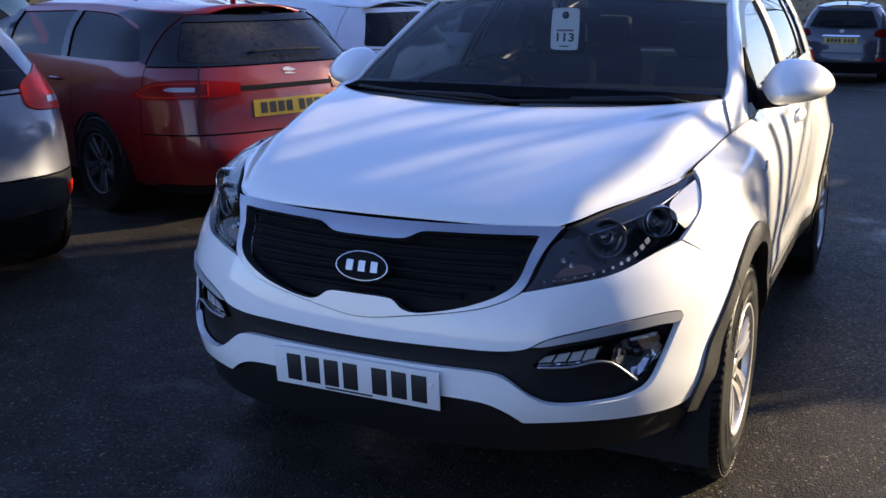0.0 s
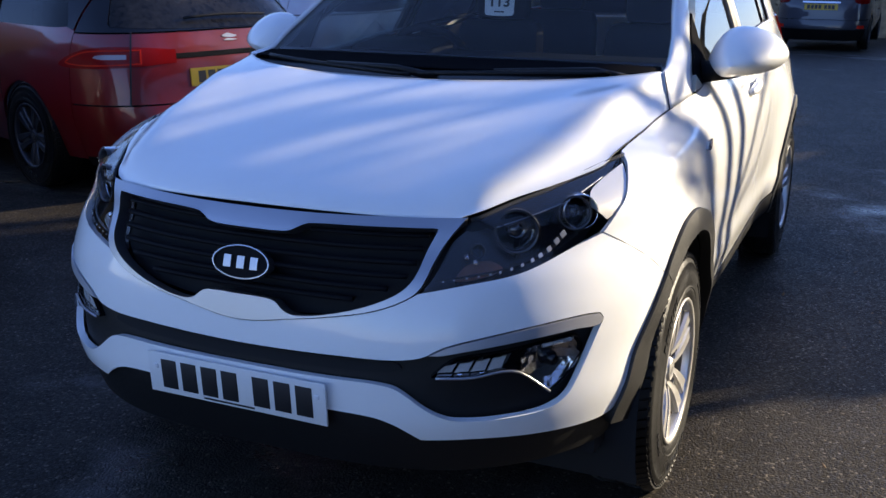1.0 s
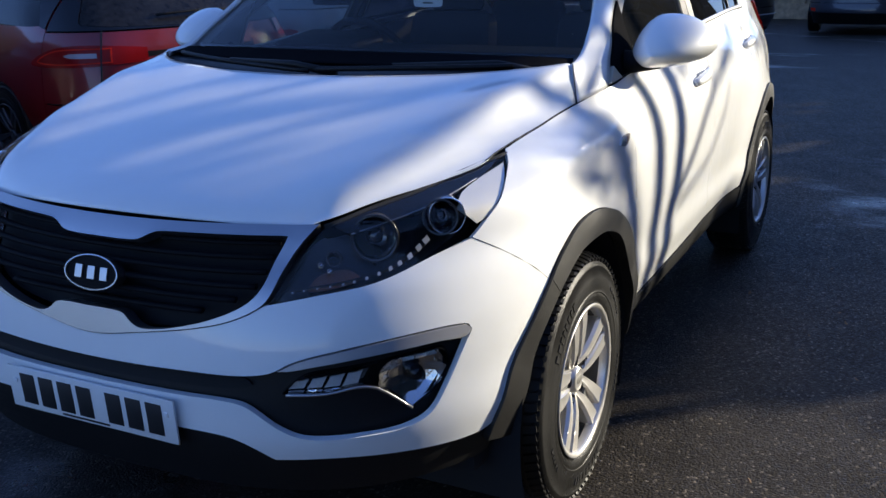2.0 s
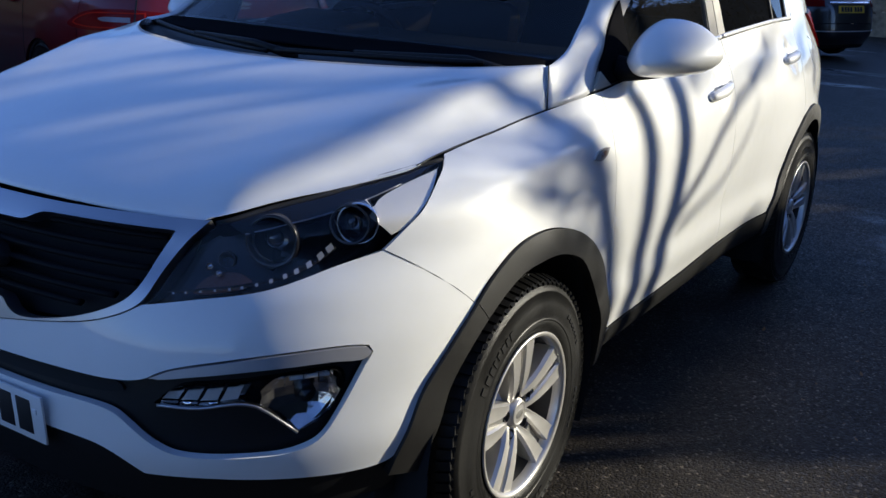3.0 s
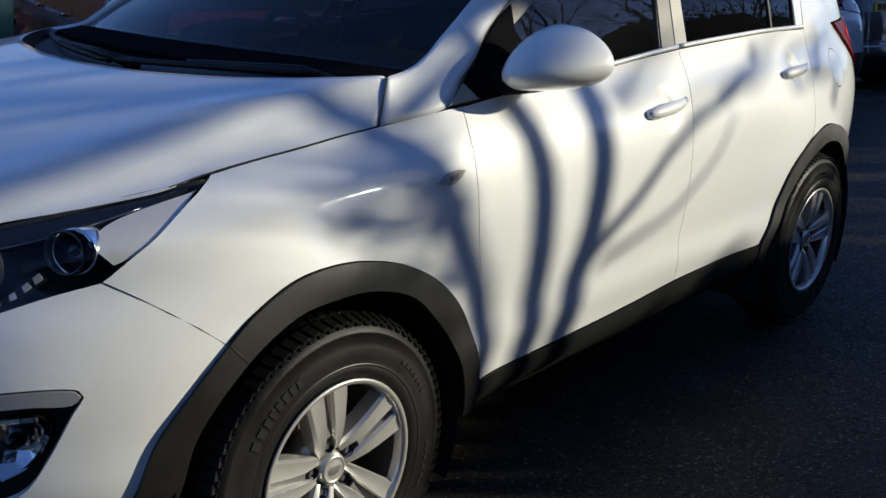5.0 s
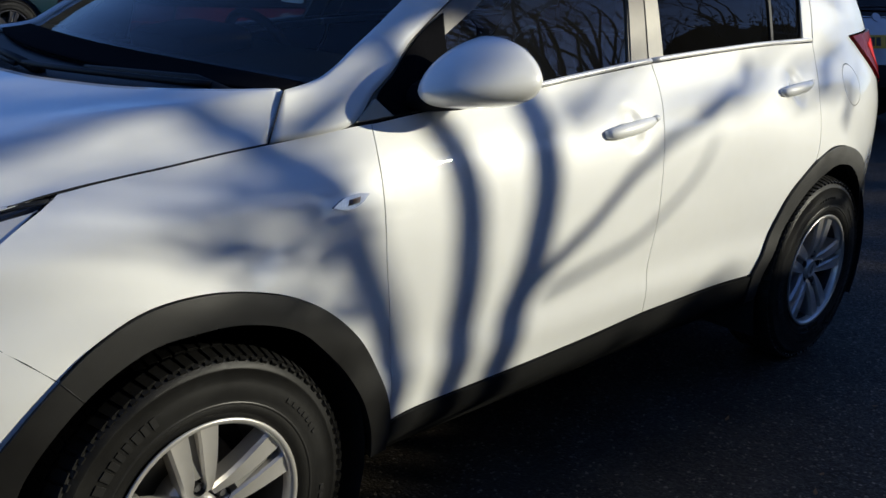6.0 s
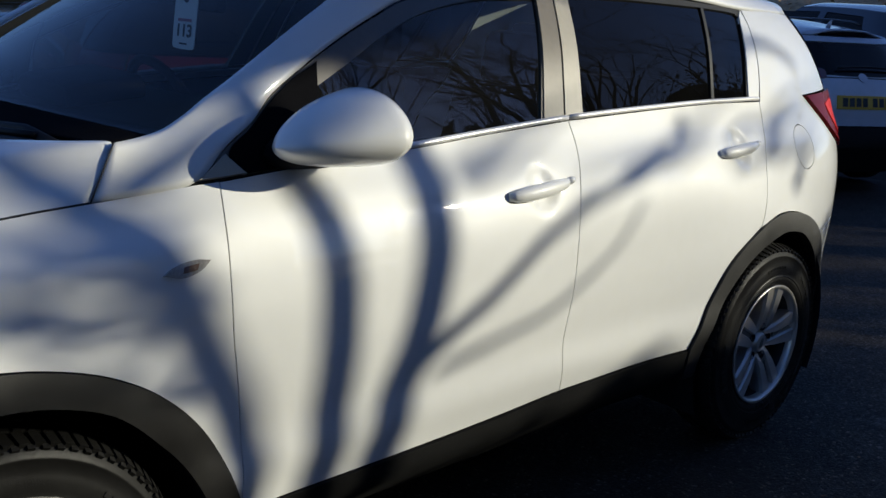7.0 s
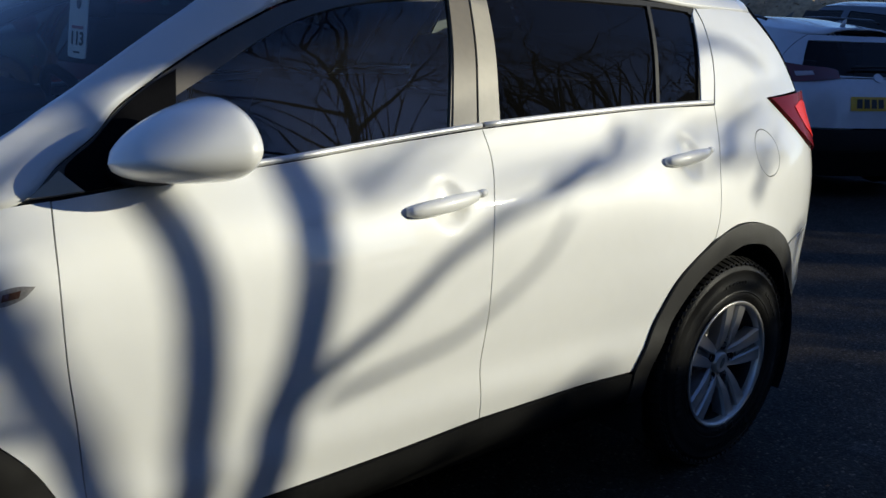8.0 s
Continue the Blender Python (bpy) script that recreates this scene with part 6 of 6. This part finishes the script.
parked_car("grey metallic hatchback with red tail lamps on damp tarmac", (-2.84, .03, 0), 68, 1.82, 4.36, 1.47, GREY_PAINT, 1.02, ((.2, .12), (.45, 0), (.62, .03), (.85, .08), (1.02, .16), (1.2, .30), (1.40, .44)),
           [(.50, .95), (.64, .92), (.84, .92), (.95, 1.00), (.93, 1.09), (.82, 1.14), (.64, 1.10), (.52, 1.05)], side_windows=HATCH_WINDOWS(1.02, 1.47), plate_z=.80, badge_z=.97, low_trim=True, dark_bumper=True,
           lamp_patch=[(.62, .955, "c"), (.80, .95, "c"), (.82, .98, "c"), (.64, .985, "c")], fog=[(.62, .47, "c"), (.74, .47, "c"), (.74, .53, "c"), (.62, .53, "c")], wheels=(.85, 3.5))
parked_car("white hatchback with dark rear glass among the parked cars", (-2.95, 5.62, float(fall(5.6))), 80, 1.78, 4.2, 1.45, PLAIN_WHITE, .98, ((.2, .10), (.45, 0), (.62, .04), (.85, .07), (.98, .11), (1.2, .22), (1.40, .32)),
           [(.70, .72, "c"), (.78, .71), (.84, .74), (.82, .80, "c"), (.76, .82), (.70, .80, "c")], side_windows=HATCH_WINDOWS(.98, 1.45), plate_z=.62, badge_z=.85, wheels=(.82, 3.4))
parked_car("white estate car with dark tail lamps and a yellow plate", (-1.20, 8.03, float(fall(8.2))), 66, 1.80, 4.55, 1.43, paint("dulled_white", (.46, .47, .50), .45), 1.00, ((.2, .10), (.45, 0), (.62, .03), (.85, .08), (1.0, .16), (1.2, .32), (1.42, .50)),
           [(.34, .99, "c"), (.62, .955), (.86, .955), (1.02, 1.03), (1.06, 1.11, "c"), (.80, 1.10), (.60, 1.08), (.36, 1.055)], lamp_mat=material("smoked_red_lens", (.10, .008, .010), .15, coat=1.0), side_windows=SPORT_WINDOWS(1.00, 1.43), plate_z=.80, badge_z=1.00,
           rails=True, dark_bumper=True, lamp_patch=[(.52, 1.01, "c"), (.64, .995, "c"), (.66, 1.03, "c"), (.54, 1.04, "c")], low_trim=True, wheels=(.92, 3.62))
parked_car("black saloon with chrome strips and a yellow plate", (-1.45, 15.5, float(fall(15.5))), 64, 1.85, 4.7, 1.46, BLACK_PAINT, 1.0, ((.2, .12), (.45, 0), (.62, .02), (.85, .06), (1.0, .14), (1.2, .34), (1.42, .56)),
           [(.48, .86, "c"), (.80, .85), (1.0, .88), (.98, .95, "c"), (.70, .96), (.48, .95, "c")], side_windows=ESTATE_WINDOWS(1.0, 1.46), lamp_mat=DEEP_RED, plate_z=.82, strip=(BRIGHT, .40, .915, .935), bumper_strip=(.80, .475, .490), wheels=(.95, 3.75))
parked_car("blue-grey crossover with a yellow plate and roof rails", (-.25, 18.6, float(fall(18.6))), -2, 1.78, 4.12, 1.56, GREY_BLUE, 1.06, ((.2, .12), (.45, 0), (.62, .03), (.85, .06), (1.06, .14), (1.25, .28), (1.5, .46)),
           [(.52, .93), (.66, .90), (.84, .92), (.86, 1.02), (.70, 1.06), (.54, 1.02)], side_windows=HATCH_WINDOWS(1.06, 1.56), lamp_mat=DEEP_RED, plate_z=.84, badge_z=1.02, strip=(BRIGHT, .30, .915, .945), low_trim=True,
           fog=[(.56, .44, "c"), (.70, .44, "c"), (.70, .50, "c"), (.56, .50, "c")], wheels=(.80, 3.4))
parked_car("hatchback in the next row, body coloured with its windows' teal reflection", (-9.5, 6.9, float(fall(6.9))), 180, 1.80, 4.2, 1.50, BLUE_PAINT, 1.02, ((.2, .10), (.45, 0), (.62, .04), (.85, .07), (1.02, .11), (1.2, .22), (1.45, .32)),
           [(.78, .86), (.90, .88), (.92, 1.06), (.86, 1.26), (.76, 1.30), (.74, 1.05)], side_windows=HATCH_WINDOWS(1.02, 1.50), plate_z=.70, wheels=(.82, 3.4))
parked_car("dark blue-grey off-road car with a high yellow plate", (-1.72, 11.62, float(fall(11.6))), 66, 1.90, 4.6, 1.74, NAVY_PAINT, 1.16, ((.2, .12), (.45, 0), (.62, .03), (.85, .05), (1.16, .12), (1.4, .24), (1.70, .40)),
           [(.66, .90, "c"), (.86, .88), (.98, .92), (.98, 1.12, "c"), (.72, 1.13)], side_windows=ESTATE_WINDOWS(1.16, 1.74), lamp_mat=DEEP_RED, plate_z=1.0, bumper_strip=(.84, .535, .553), low_trim=True, wheels=(.95, 3.70), wheel_scale=1.08)

for ob in [shaded_wheel, *shaded_wheel.children_recursive]:
    bpy.data.objects.remove(ob)

# ---- far edge of the car park ----
DRY = material("dry_brush", (.42, .29, .17), .9, grain=.5, grain_scale=8)
hedge((-40, 27, -1.3), 75, 3.4, 3.0, 0, 5, 40000, "brown winter brush on the bank behind the car park")
hedge((-40, 27.5, -1.3), 75, 3.0, 2.6, 0, 15, 30000, "brown winter brush on the bank behind the car park")
# Added screen, out of view: gives the red car something dark to mirror.
hedge((-26, -8, 0), 40, 6.5, 2.4, 90, 6, 16000, "unseen evergreen screen added to darken the parked cars' reflections")
for ob in list(bpy.data.objects):
    if ob.parent and ob.parent.get("label", "").startswith("brown winter"):
        ob.data.materials[0] = DRY
for i in range(10):
    bare_tree("bare_tree", 80 + i, (-38 + 7.5 * i, 31 + 2 * math.sin(i * 1.7), -1.2), 10 + 2 * math.cos(i * 2.1), thick=.17, levels=3, fork=.2)
